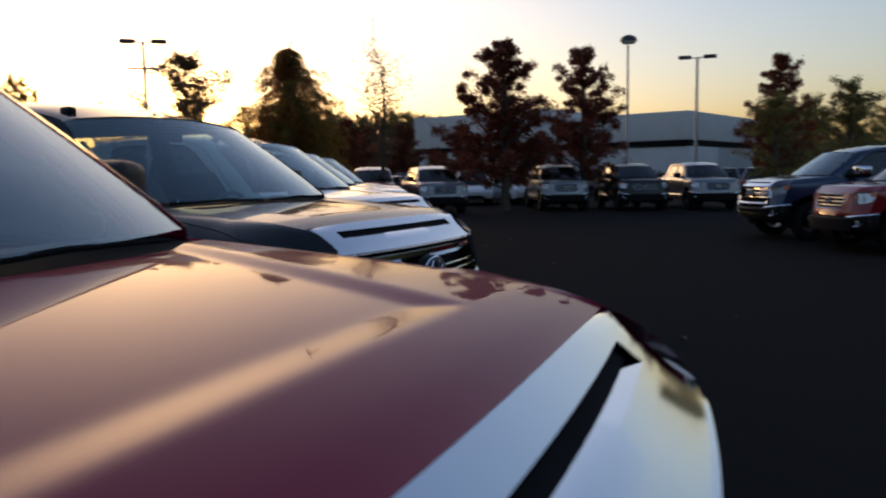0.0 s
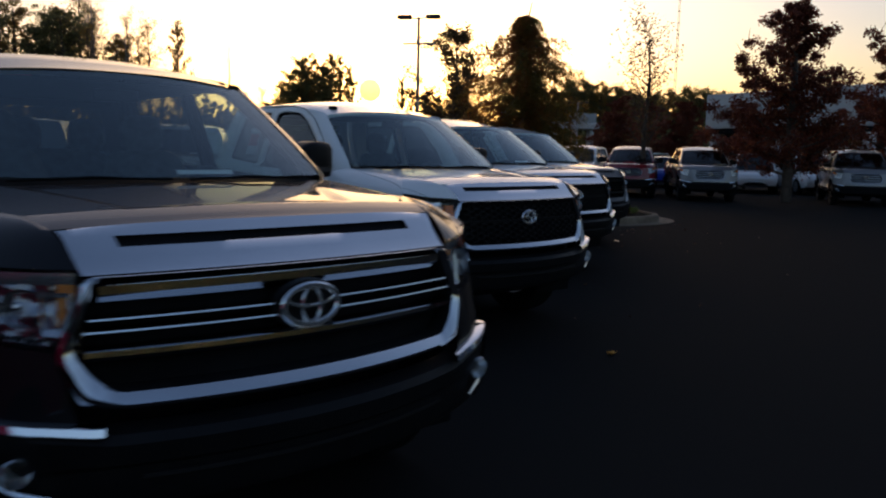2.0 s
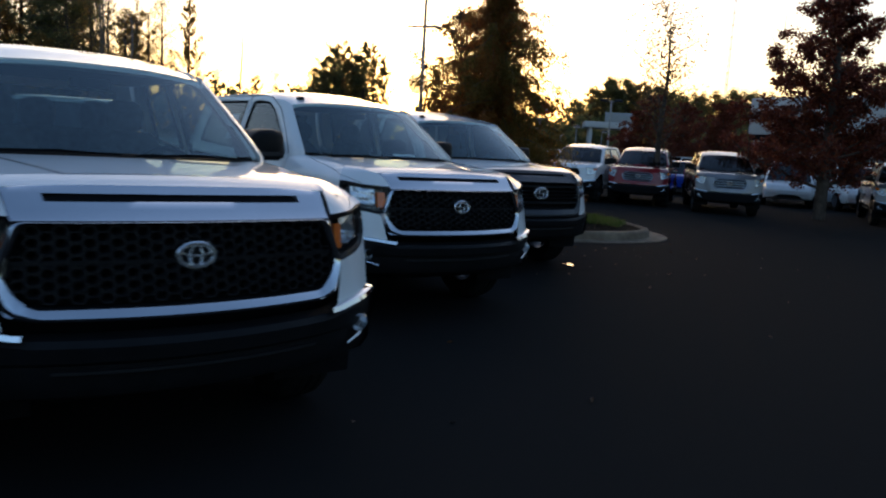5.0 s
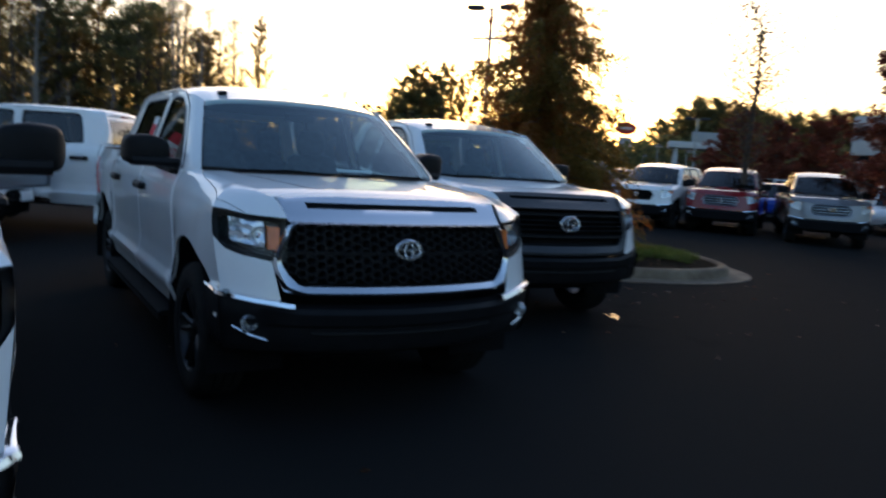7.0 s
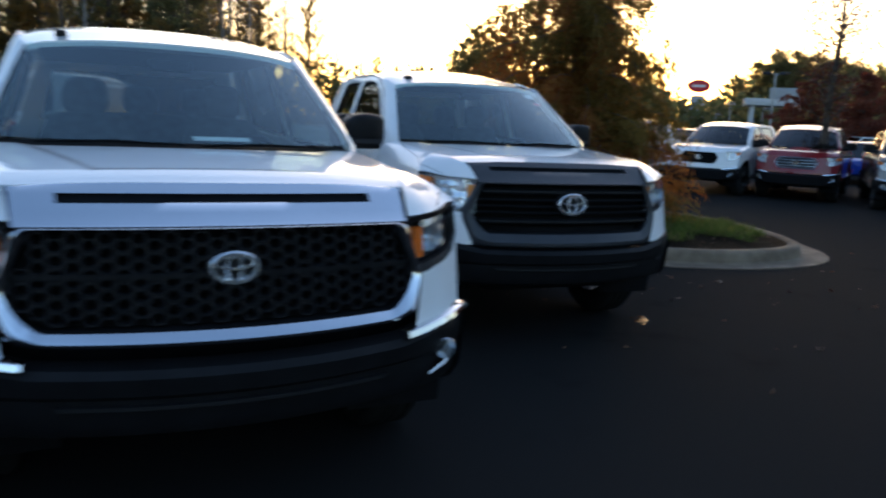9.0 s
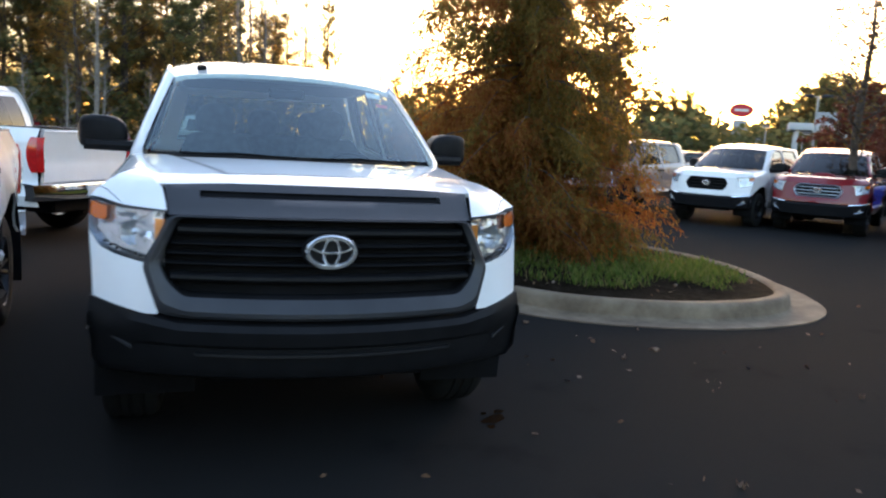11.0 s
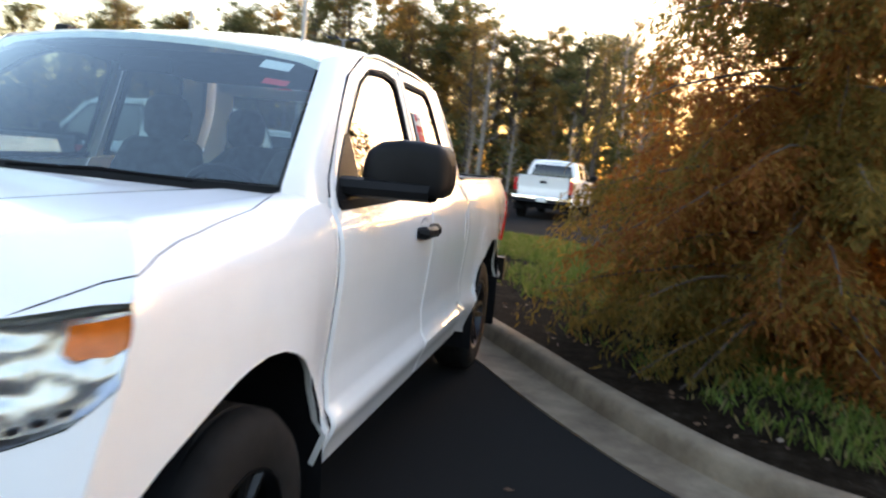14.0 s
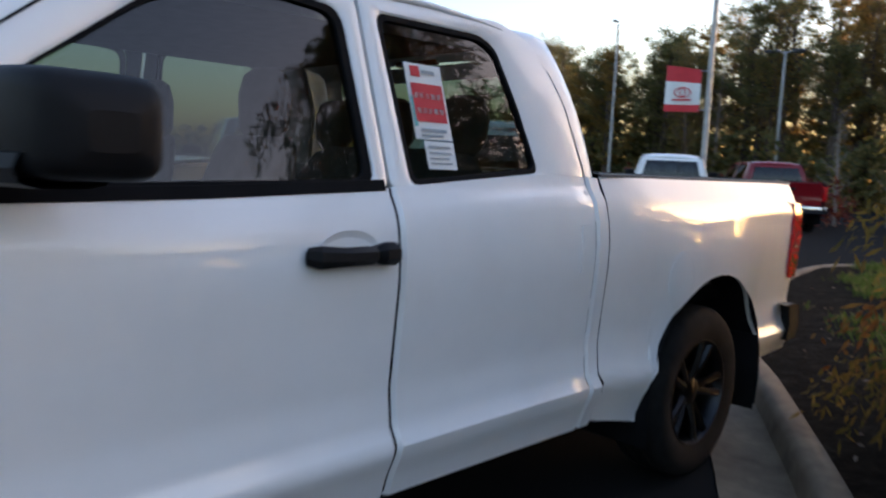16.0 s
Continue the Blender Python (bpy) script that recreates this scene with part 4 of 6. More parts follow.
        # handles
        for d, hy in ((doors[0], 2.632), (doors[1], 3.48 + e * 0.95)):
            if d is doors[1] and cab == "double":
                pocket = Shape().slab([[(side_x(y, z, rear) + 0.004, y, z) for y in np.linspace(3.655, 3.715, 4)] for z in (1.03, 1.08, 1.14, 1.20)], (-0.01, 0, 0), True)
                part("door_handle", mk(pocket), body, d)
                continue
            cup = Shape().grid([[(side_x(hy, 1.155, rear) + 0.002 - 0.012 * (1 - r * r), hy + 0.095 * r * math.cos(a), 1.155 + 0.055 * r * math.sin(a)) for a in (2 * math.pi * i / 18 for i in range(18))] for r in (0.05, 0.5, 0.85, 1.0, 1.04)], True, True)
            part("handle_cup", mk(cup), body, d)
            hd = Shape().tube([(side_x(hy, 1.15, rear) + k, hy + q, 1.148) for q, k in ((-0.128, 0.004), (-0.11, 0.028), (-0.045, 0.038), (0.04, 0.038), (0.062, 0.024), (0.085, 0.03), (0.118, 0.026), (0.128, 0.004))], [0.024, 0.031, 0.026, 0.026, 0.022, 0.031, 0.034, 0.026], 8)
            part("door_handle", mk(hd), BLACK_PLASTIC, d, "black door handle")
        # tail lamp, step board, mud flap, wheels
        tl = Shape().slab([[(side_x(y, z, rear) + 0.006, y, z) for y in np.linspace(5.585 + 0.045 * ((z - 1.07) / 0.2) ** 2, 5.715, 4)] for z in np.linspace(0.87, 1.27, 7)], (-0.12, 0, 0), True)
        part("tail_lamp", mk(tl), RED_LENS, root, "red tail lamp")
        part("tail_lamp_clear", mk(Shape().slab([[(side_x(y, z, rear) + 0.010, y, z) for y in np.linspace(5.64, 5.718, 3)] for z in (1.04, 1.08)], (-0.11, 0, 0), True)), LENS, root, "clear reverse lamp")
        if board:
            st = Shape().slab([[(x, y, z) for y in np.linspace(1.62, 3.7 + ext, 8)] for x, z in ((0.86, 0.385), (0.99, 0.385), (1.015, 0.37), (1.01, 0.35))], (0, 0, -0.035), True)
            part("step_board", mk(st), MATTE_BLACK, root, "black step board")
        flap = Shape().box(0.72, 0.98, rear + 0.475, rear + 0.487, 0.24, 0.62, 0.004)
        part("mud_flap", mk(flap), MATTE_BLACK, root)
        for wy in (0.99, rear):
            wheel(root, (0.838 if wy < 2 else 0.806) * s, wy, s)
        for wy in (0.99, rear):
            liner = Shape().grid([[(x, wy + (0.502 if wy < 2 else 0.535) * math.cos(a), 0.40 + 0.565 * math.sin(a)) for a in np.linspace(-0.25, math.pi + 0.25, 15)] for x in (0.975, 0.55)])
            part("wheel_liner", mk(liner), MATTE_BLACK, root)
    flap = Shape().grid([[(-side_x(4.36 + 0.095 * r * math.cos(a), 0.96 + 0.12 * r * math.sin(a), rear) - h, 4.36 + 0.095 * r * math.cos(a), 0.96 + 0.12 * r * math.sin(a)) for a in (2 * math.pi * i / 24 for i in range(24))] for r, h in ((0.02, 0.003), (0.5, 0.003), (0.9, 0.003), (0.97, 0.002), (1.0, -0.006))], False, True)
    part("fuel_flap", flap.flipped(), body, root, "round fuel filler flap", 25)
    # -- windscreen, roof, back of the cab
    ws = []
    for i in range(9):
        q = i / 8
        hw = lerp(0.812, 0.668, q)
        ws.append([(u * hw, lerp(1.368, 1.970, q ** 0.95) - (0.20 - 0.09 * q) * (1 - u * u), lerp(1.350, 1.790, q ** 0.9) + 0.038 * q * (1 - u * u)) for u in np.linspace(-1, 1, 17)])
    part("windscreen", Shape().grid(ws), DARK_GLASS if far else WINDSCREEN, root, "tinted windscreen", 180, False)
    roof = []
    ys = [1.965, 2.05, 2.2, 2.5, 2.9, 3.3 + e, 3.48 + e, 3.59 + e, 3.665 + e, 3.71 + e]
    for y in ys:
        zr = table(y, [1.965, 2.1, 2.3, 2.6, 3.1 + e, 3.38 + e, 3.56 + e, 3.665 + e, 3.71 + e], [1.790, 1.806, 1.822, 1.83, 1.830, 1.826, 1.815, 1.792, 1.755])
        crown = table(y, [1.965, 2.3, 3.0 + e, 3.71 + e], [0.040, 0.062, 0.062, 0.045])
        zr += rise(y, zr)
        xr = table(y, [1.965, 2.25], [0.672, upper_x(1.82 + rise(y, 1.82)) - 0.004]) - max(0, y - 3.40 - e) * 0.16
        roof.append([(u * xr, y - (0.11 * (1 - u * u) if y < 2.0 else 0.06 * (1 - u * u) if y < 2.1 else 0), zr + crown * (1 - abs(u) ** 2.6) - (0.012 if abs(u) == 1 else 0)) for u in np.linspace(-1, 1, 21)])
    part("roof", Shape().slab(roof, (0, 0.0, -0.03)), body, root, "", 60)
    for s in (1, -1):
        gz = lambda y: (lambda z: z + rise(y, z))(table(y, [2.0, 2.2, 2.6, 3.1 + e, 3.4 + e, 3.58 + e], [1.788, 1.812, 1.826, 1.826, 1.812, 1.78]))
        gut = Shape().tube([(s * upper_x(gz(y)), y, gz(y)) for y in np.linspace(2.24, 3.44 + e, 12)], [0.003, 0.007] + [0.011] * 7 + [0.009, 0.006, 0.003], 8)
        part("roof_rail", gut, body, root, "", 70)
    bk = []
    for q in (0, 0.14, 0.4, 0.65, 0.88, 1):
        bk.append([(u * lerp(0.86, 0.70, q), 3.848 - 0.132 * q ** 2.6 + e - 0.012 + 0.02 * (1 - u * u), lerp(1.30, 1.81, q)) for u in np.linspace(-1, 1, 13)])
    cabback = Shape()
    keep = bk
    cabback.grid(keep[:2]).grid(keep[4:])
    cabback.grid([r[:2] for r in keep[1:5]]).grid([r[-2:] for r in keep[1:5]])
    cabback.f = [q[::-1] for q in cabback.f]
    part("cab_back", cabback, body, root, "", 60)
    part("rear_window", Shape().grid([[(p[0], p[1] - 0.006, p[2]) for p in r[1:-1]] for r in keep[1:5]], True), DARK_GLASS if cab == "crew" else SIDE_GLASS, root, "rear window", 180, False)
    part("cab_back_lower", Shape().box(-0.88, 0.88, cab_end - 0.03, cab_end - 0.005, 0.6, 1.32), body, root)
    if not far:
        part("stop_lamp", Shape().box(-0.13, 0.13, 3.69 + e, 3.72 + e, 1.81, 1.835, 0.006), RED_LENS, root, "red high stop lamp")
        part("antenna", Shape().box(-0.545, -0.485, 2.08, 2.16, 1.835, 1.876, 0.012), BLACK_PLASTIC, root, "short black roof antenna")
        for x0, x1 in ((-0.62, -0.02), (0.06, 0.62)):
            part("wiper", Shape().tube([(x0, 1.30 + 0.2 * x0 * x0 - 0.12, 1.338), ((x0 + x1) / 2, 1.20, 1.350), (x1, 1.165 + 0.18 * x1 * x1, 1.342)], [0.006, 0.007, 0.005], 6), MATTE_BLACK, root, "black wiper")
    # -- bed, tailgate, rear bumper, underside
    part("bed_floor", Shape().box(-0.82, 0.82, cab_end + 0.015, 5.66, 0.80, 0.86), MATTE_BLACK, root, "black bed liner floor")
    part("bed_front", Shape().box(-0.86, 0.86, cab_end + 0.013, cab_end + 0.05, 0.86, 1.36, 0.008), body, root)
    gate = Shape().slab([[(u * 0.80, 5.70 + 0.012 * (1 - u * u) + k, z) for u in np.linspace(-1, 1, 11)] for k, z in [(-0.02, 0.74), (0.0, 0.76), (0.005, 0.95), (-0.008, 1.0), (0.004, 1.05), (0.002, 1.30), (0.02, 1.34), (0.0, 1.372)]], (0, -0.05, 0), True)
    tg = part("tailgate", gate, body, root)
    part("tailgate_handle", Shape().box(-0.11, 0.11, 5.705, 5.725, 1.14, 1.22, 0.01), BLACK_PLASTIC, tg, "black tailgate handle")
    part("tailgate_cap", Shape().box(-0.80, 0.80, 5.655, 5.73, 1.372, 1.39, 0.006), BLACK_PLASTIC, tg)
    rb = Shape().slab([[(u * 0.97, 5.74 + 0.10 * (1 - u ** 4) + k - 0.05, z) for u in np.linspace(-1, 1, 13)] for k, z in [(-0.06, 0.735), (0.0, 0.725), (0.02, 0.62), (0.0, 0.54)]], (0, -0.12, 0))
    rbp = part("rear_bumper", rb, BLACK_PLASTIC if front == "dark" else CHROME, root, "rear bumper")
    part("plate", Shape().box(-0.16, 0.16, 5.80, 5.815, 0.56, 0.70, 0.004), PAPER, rbp, "pale blank dealer plate")
    part("chassis", Shape().box(-0.52, 0.52, 0.30, 5.6, 0.36, 0.80, 0.03), MATTE_BLACK, root)
    part("floor_pan", Shape().box(-0.90, 0.90, 1.50, 4.18, 0.43, 0.62, 0.02), MATTE_BLACK, root)
    part("rear_crossmember", Shape().box(-0.88, 0.88, 5.2, 5.62, 0.5, 0.8, 0.02), MATTE_BLACK, root)
    part("front_crossmember", Shape().box(-0.72, 0.72, 0.34, 0.46, 0.45, 0.95, 0.02), MATTE_BLACK, root)
    part("engine_bay", Shape().box(-0.72, 0.72, 0.42, 1.40, 0.70, 1.16, 0.04), MATTE_BLACK, root)
    # -- inside of the cab
    if inside:
        part("cab_floor", Shape().box(-0.86, 0.86, 1.5, 3.8 + e, 0.62, 0.70), MATTE_BLACK, root)
        ds = Shape().slab([[(x, 1.30 + y + 0.10 * (x / 0.8) ** 2, z) for x in np.linspace(-0.78, 0.78, 11)] for y, z in [(0.0, 1.30), (0.15, 1.335), (0.33, 1.31), (0.40, 1.22), (0.38, 1.0)]], (0, -0.03, -0.06), True)
        part("dashboard", ds, DASH, root, "dark vinyl dashboard")
        stw = Shape()
        rws = []
        for i in range(21):
            a = 2 * math.pi * i / 20
            c = Vector((0.40 + 0.185 * math.cos(a), 1.86 - 0.07 * math.sin(a), 1.20 + 0.17 * math.sin(a)))
            rws.append([c + Vector((math.cos(a) * math.cos(b), -0.4 * math.sin(a) * math.cos(b) - 0.9 * math.sin(b), math.sin(a) * math.cos(b))) * 0.016 for b in (2 * math.pi * k / 6 for k in range(6))])
        stw.grid(rws, False, True).box(0.32, 0.48, 1.84, 1.88, 1.13, 1.25, 0.02)
        part("steering_wheel", stw, DASH, root, "black steering wheel")
        seat(root, -0.40, 2.35, 0.54)
        seat(root, 0.40, 2.35, 0.54)
        seat(root, 0.0, 3.22 + e * 0.8, 1.35)
        part("rear_mirror", Shape().box(-0.11, 0.11, 1.90, 1.925, 1.69, 1.75, 0.01), MATTE_BLACK, root, "inside rear mirror")
        part("headliner", Shape().grid([[(u * 0.64, y, 1.79) for u in np.linspace(-1, 1, 5)] for y in (2.0, 2.6, 3.4 + e)], True), CLOTH, root)
    return root

# ---- ground, island ----


def smooth_line(pts, n=6, closed=True):
    out = []
    k = len(pts)
    for i in range(k if closed else k - 1):
        p = [Vector(pts[(i + j) % k] if closed else pts[min(max(i + j, 0), k - 1)]) for j in (-1, 0, 1, 2)]
        for q in range(n):
            t = q / n
            out.append(0.5 * ((2 * p[1]) + (p[2] - p[0]) * t + (2 * p[0] - 5 * p[1] + 4 * p[2] - p[3]) * t * t + (3 * p[1] - p[0] - 3 * p[2] + p[3]) * t ** 3))
    return out


def inward(loop, d):
    out = []
    k = len(loop)
    for i in range(k):
        t = (loop[(i + 1) % k] - loop[i - 1]).normalized()
        out.append(loop[i] + Vector((-t.y, t.x)) * d)
    return out


def structure(ob, label):
    return tagged(ob, label, ob.name.split("_")[0], "", "structure")


def ground_sheet():
    s = Shape()
    xs = [-700, -200, -60, -20, -6, 6, 20, 60, 200, 700]
    s.grid([[(x, y, 0.0) for x in xs] for y in xs])
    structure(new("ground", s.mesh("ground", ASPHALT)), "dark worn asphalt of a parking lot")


ISLAND = [(1.6, 13.4), (2.15, 11.0), (2.62, 8.9), (3.27, 7.6), (3.80, 6.54), (4.30, 5.52), (4.86, 4.58), (5.35, 4.08), (6.0, 3.75), (6.7, 3.6), (7.5, 3.66), (8.12, 3.98), (8.54, 4.5), (8.92, 5.3), (9.15, 6.3), (9.0, 7.7), (8.1, 9.6), (6.9, 12.8), (5.6, 15.6), (3.6, 17.0), (1.7, 15.9)]


def kerbed_island(points, name, label, grass_label):
    loop = smooth_line(points, 6)
    prof = [(0.0, 0.0), (0.0, 0.012), (0.30, 0.004), (0.33, 0.02), (0.345, 0.11), (0.365, 0.145), (0.395, 0.152), (0.48, 0.152), (0.50, 0.13)]
    rows = [[(p.x, p.y, z) for p in inward(loop, d)] for d, z in prof]
    kerb = new("kerb_" + name, Shape().grid(rows, False, True).mesh("kerb", CONCRETE, 50))
    structure(kerb, label)
    inner = inward(loop, 0.49)
    c = Vector((sum(p.x for p in inner) / len(inner), sum(p.y for p in inner) / len(inner)))
    rows = []
    for t in (0, 0.12, 0.3, 0.55, 0.8, 0.98):
        rows.append([(lerp(p.x, c.x, t), lerp(p.y, c.y, t), 0.125 + 0.14 * t * (2 - t) + 0.02 * noise.noise((p.x * 1.5, p.y * 1.5, t * 4))) for p in inner])
    bed = new("ground_" + name, Shape().grid(rows, False, True).mesh("soil", SOIL, 180))
    structure(bed, grass_label)
    return loop, c


def inside_loop(p, loop):
    hit = False
    for i in range(len(loop)):
        a, b = loop[i - 1], loop[i]
        if (a.y > p[1]) != (b.y > p[1]) and p[0] < (b.x - a.x) * (p[1] - a.y) / (b.y - a.y) + a.x:
            hit = not hit
    return hit


ground_sheet()
isle_loop, isle_c = kerbed_island(ISLAND, "island", "pale concrete kerb and gutter round the planted island", "bare soil and mulch of the planted island")


def leaf_cloud(name, pts, ways, lengths, widths, material):
    """Small leaves: one pointed quad each, at a place, along a way."""
    pts, ways = np.asarray(pts, float), np.asarray(ways, float)
    n = len(pts)
    ways /= np.linalg.norm(ways, axis=1)[:, None] + 1e-9
    side = np.cross(ways, np.random.normal(size=(n, 3)))
    side /= np.linalg.norm(side, axis=1)[:, None] + 1e-9
    L, Wd = np.asarray(lengths)[:, None], np.asarray(widths)[:, None]
    v = np.stack([pts, pts + ways * L * 0.5 + side * Wd * 0.5, pts + ways * L, pts + ways * L * 0.5 - side * Wd * 0.5], 1).reshape(-1, 3)
    me = bpy.data.meshes.new(name)
    me.vertices.add(4 * n)
    me.loops.add(4 * n)
    me.polygons.add(n)
    me.vertices.foreach_set("co", v.ravel())
    me.loops.foreach_set("vertex_index", np.arange(4 * n))
    me.polygons.foreach_set("loop_start", np.arange(0, 4 * n, 4))
    me.update(calc_edges=True)
    me.materials.append(material)
    return me


def grass_patch():
    pts, ways, ln = [], [], []
    inner = inward(isle_loop, 0.75)
    while len(pts) < 34000:
        x, y = random.uniform(0.6, 9.2), random.uniform(3.8, 16.8)
        if not inside_loop((x, y), inner):
            continue
        dens = noise.noise((x * 0.7, y * 0.7, 3)) + 0.5 * noise.noise((x * 2.3, y * 2.3, 1))
        if x < 5.4 and y < 10 and random.random() < 0.45:
            continue
        edge = min((Vector((x, y)) - p).length for p in isle_loop[::3])
        if dens + min(edge - 1.0, 1.2) * 0.75 < random.uniform(0.05, 0.8):
            continue
        pts.append((x, y, 0.135 + 0.10 * min(1, edge / 2.6)))
        ways.append((random.gauss(0, 0.5), random.gauss(0, 0.5), 1))
        ln.append(random.uniform(0.05, 0.15))
    ob = new("grass", leaf_cloud("grass", pts, ways, ln, [0.016] * len(ln), GRASS))
    tagged(ob, "short tufted green grass with bare gaps on the island", "grass", "", "stuff")


def fallen_leaves():
    pts, ways, ln, wd = [], [], [], []
    for k in range(1190):
        if k < 1100:
            x, y = random.gauss(6.2, 1.6), random.gauss(7.6, 2.6)
            if not inside_loop((x, y), inward(isle_loop, 0.5)):
                continue
            z = 0.29
            e = min((Vector((x, y)) - p).length for p in isle_loop[::3])
            z = 0.15 + 0.11 * min(1, e / 2.6)
        else:
            x, y, z = random.uniform(-9, 10), random.uniform(-9, 5), 0.006
            if random.random() < 0.6:
                x, y = random.gauss(5.0, 1.3), random.gauss(3.0, 1.0)
            if inside_loop((x, y), isle_loop):
                continue
        pts.append((x, y, z))
        ways.append((random.gauss(0, 1), random.gauss(0, 1), random.uniform(0, 0.35)))
        s = random.uniform(0.025, 0.06)
        ln.append(s)
        wd.append(s * random.uniform(0.4, 0.8))
    ob = new("fallen_leaves", leaf_cloud("fallen_leaves", pts, ways, ln, wd, LITTER_LEAF))
    tagged(ob, "scattered dry brown leaves on asphalt and mulch", "leaves", "", "stuff")


grass_patch()
fallen_leaves()

# ---- trees ----


def limb(shape, p, d, length, r, droop, n=5, wander=0.18):
    pts, radii = [Vector(p)], [r]
    d = Vector(d).normalized()
    for i in range(n):
        d = (d + Vector((random.gauss(0, wander), random.gauss(0, wander), random.gauss(0, wander * 0.6) + droop / n))).normalized()
        pts.append(pts[-1] + d * length / n)
        radii.append(r * (1 - 0.8 * (i + 1) / n))
    shape.tube(pts, radii, 6 if r > 0.05 else 5, False)
    return pts, d


def tree_object(name, label, wood, wood_m, leaves, leaf_m, m=None, group=""):
    root = new(name)
    tagged(root, label, "tree", group)
    part("trunk", wood, wood_m, root, "", 180)
    if leaves:
        pts, ways, ln, wd = leaves
        ob = new("crown", leaf_cloud("crown", pts, ways, ln, wd, leaf_m))
        ob.parent = root
    if m:
        root.matrix_basis = m
    return root


def cypress(height, spread, m):
    """A young cypress in autumn: limbs from the ground up, sprays that hang."""
    wood = Shape()
    wood.tube([(0, 0, -0.05), (0.02, 0.01, 0.5), (-0.03, 0.02, 1.6), (0.04, -0.02, 3.0), (0.0, 0.03, height * 0.86), (0.12, -0.05, height)], [0.19, 0.14, 0.115, 0.075, 0.035, 0.008], 10)
    rust, green = ([], [], [], []), ([], [], [], [])
    count = 185
    for k in range(count):
        z = 0.30 + (height - 0.6) * ((k + random.random()) / count) ** 1.15
        a = k * 2.4 + random.gauss(0, 0.4)
        t = z / height
        reach = spread * table(t, [0, 0.2, 0.32, 0.52, 0.63, 0.76, 0.82, 0.86, 0.92, 0.97, 1.0], [1.0, 0.98, 0.92, 0.84, 0.78, 0.66, 0.44, 0.10, 0.24, 0.19, 0.06]) * random.uniform(0.6, 1.18)
        q, d = limb(wood, (0, 0, z), (math.cos(a), math.sin(a), random.uniform(0.05, 0.42)), reach, 0.006 + 0.016 * (1 - t), random.uniform(-1.0, -0.45), 6, 0.10)
        tone = noise.noise((math.cos(a) * 1.6, math.sin(a) * 1.6, z * 0.9)) + random.gauss(0, 0.22) + 0.35 * (t - 0.35)
        for i in range(1, len(q)):
            for _ in range(11 if t < 0.45 else 7 if t < 0.68 else 5):
                pts, ways, ln, wd = green if tone + 0.10 * (i - 3) > 0.28 else rust
                tip = q[i - 1].lerp(q[i], random.random())
                w = Vector((random.gauss(0, 0.65) + math.cos(a) * 0.45, random.gauss(0, 0.65) + math.sin(a) * 0.45, random.uniform(-0.8, 0.15))).normalized()
                run = random.uniform(0.18, 0.46) * (1.1 - 0.5 * t)
                for j in range(24):
                    f = (j + random.random()) / 24
                    c = tip + w * run * f + Vector((0, 0, -0.26 * f * f)) + Vector((random.gauss(0, 0.022), random.gauss(0, 0.022), random.gauss(0, 0.02)))
                    if c.z < 0.02:
                        continue
                    pts.append(c)
                    ways.append((w.x * 0.5 + random.gauss(0, 0.4), w.y * 0.5 + random.gauss(0, 0.4), -0.75 + random.gauss(0, 0.35)))
                    ln.append(random.uniform(0.04, 0.095))
                    wd.append(random.uniform(0.010, 0.021))
    root = tree_object("cypress_tree", "rusty gold cypress tree with hanging feathery sprays", wood, BARK, rust, CYPRESS_LEAF, m)
    ob = new("green_crown", leaf_cloud("green_crown", *green, CYPRESS_GREEN))
    ob.parent = root
    ob["label"] = "olive green sprays"
    return root


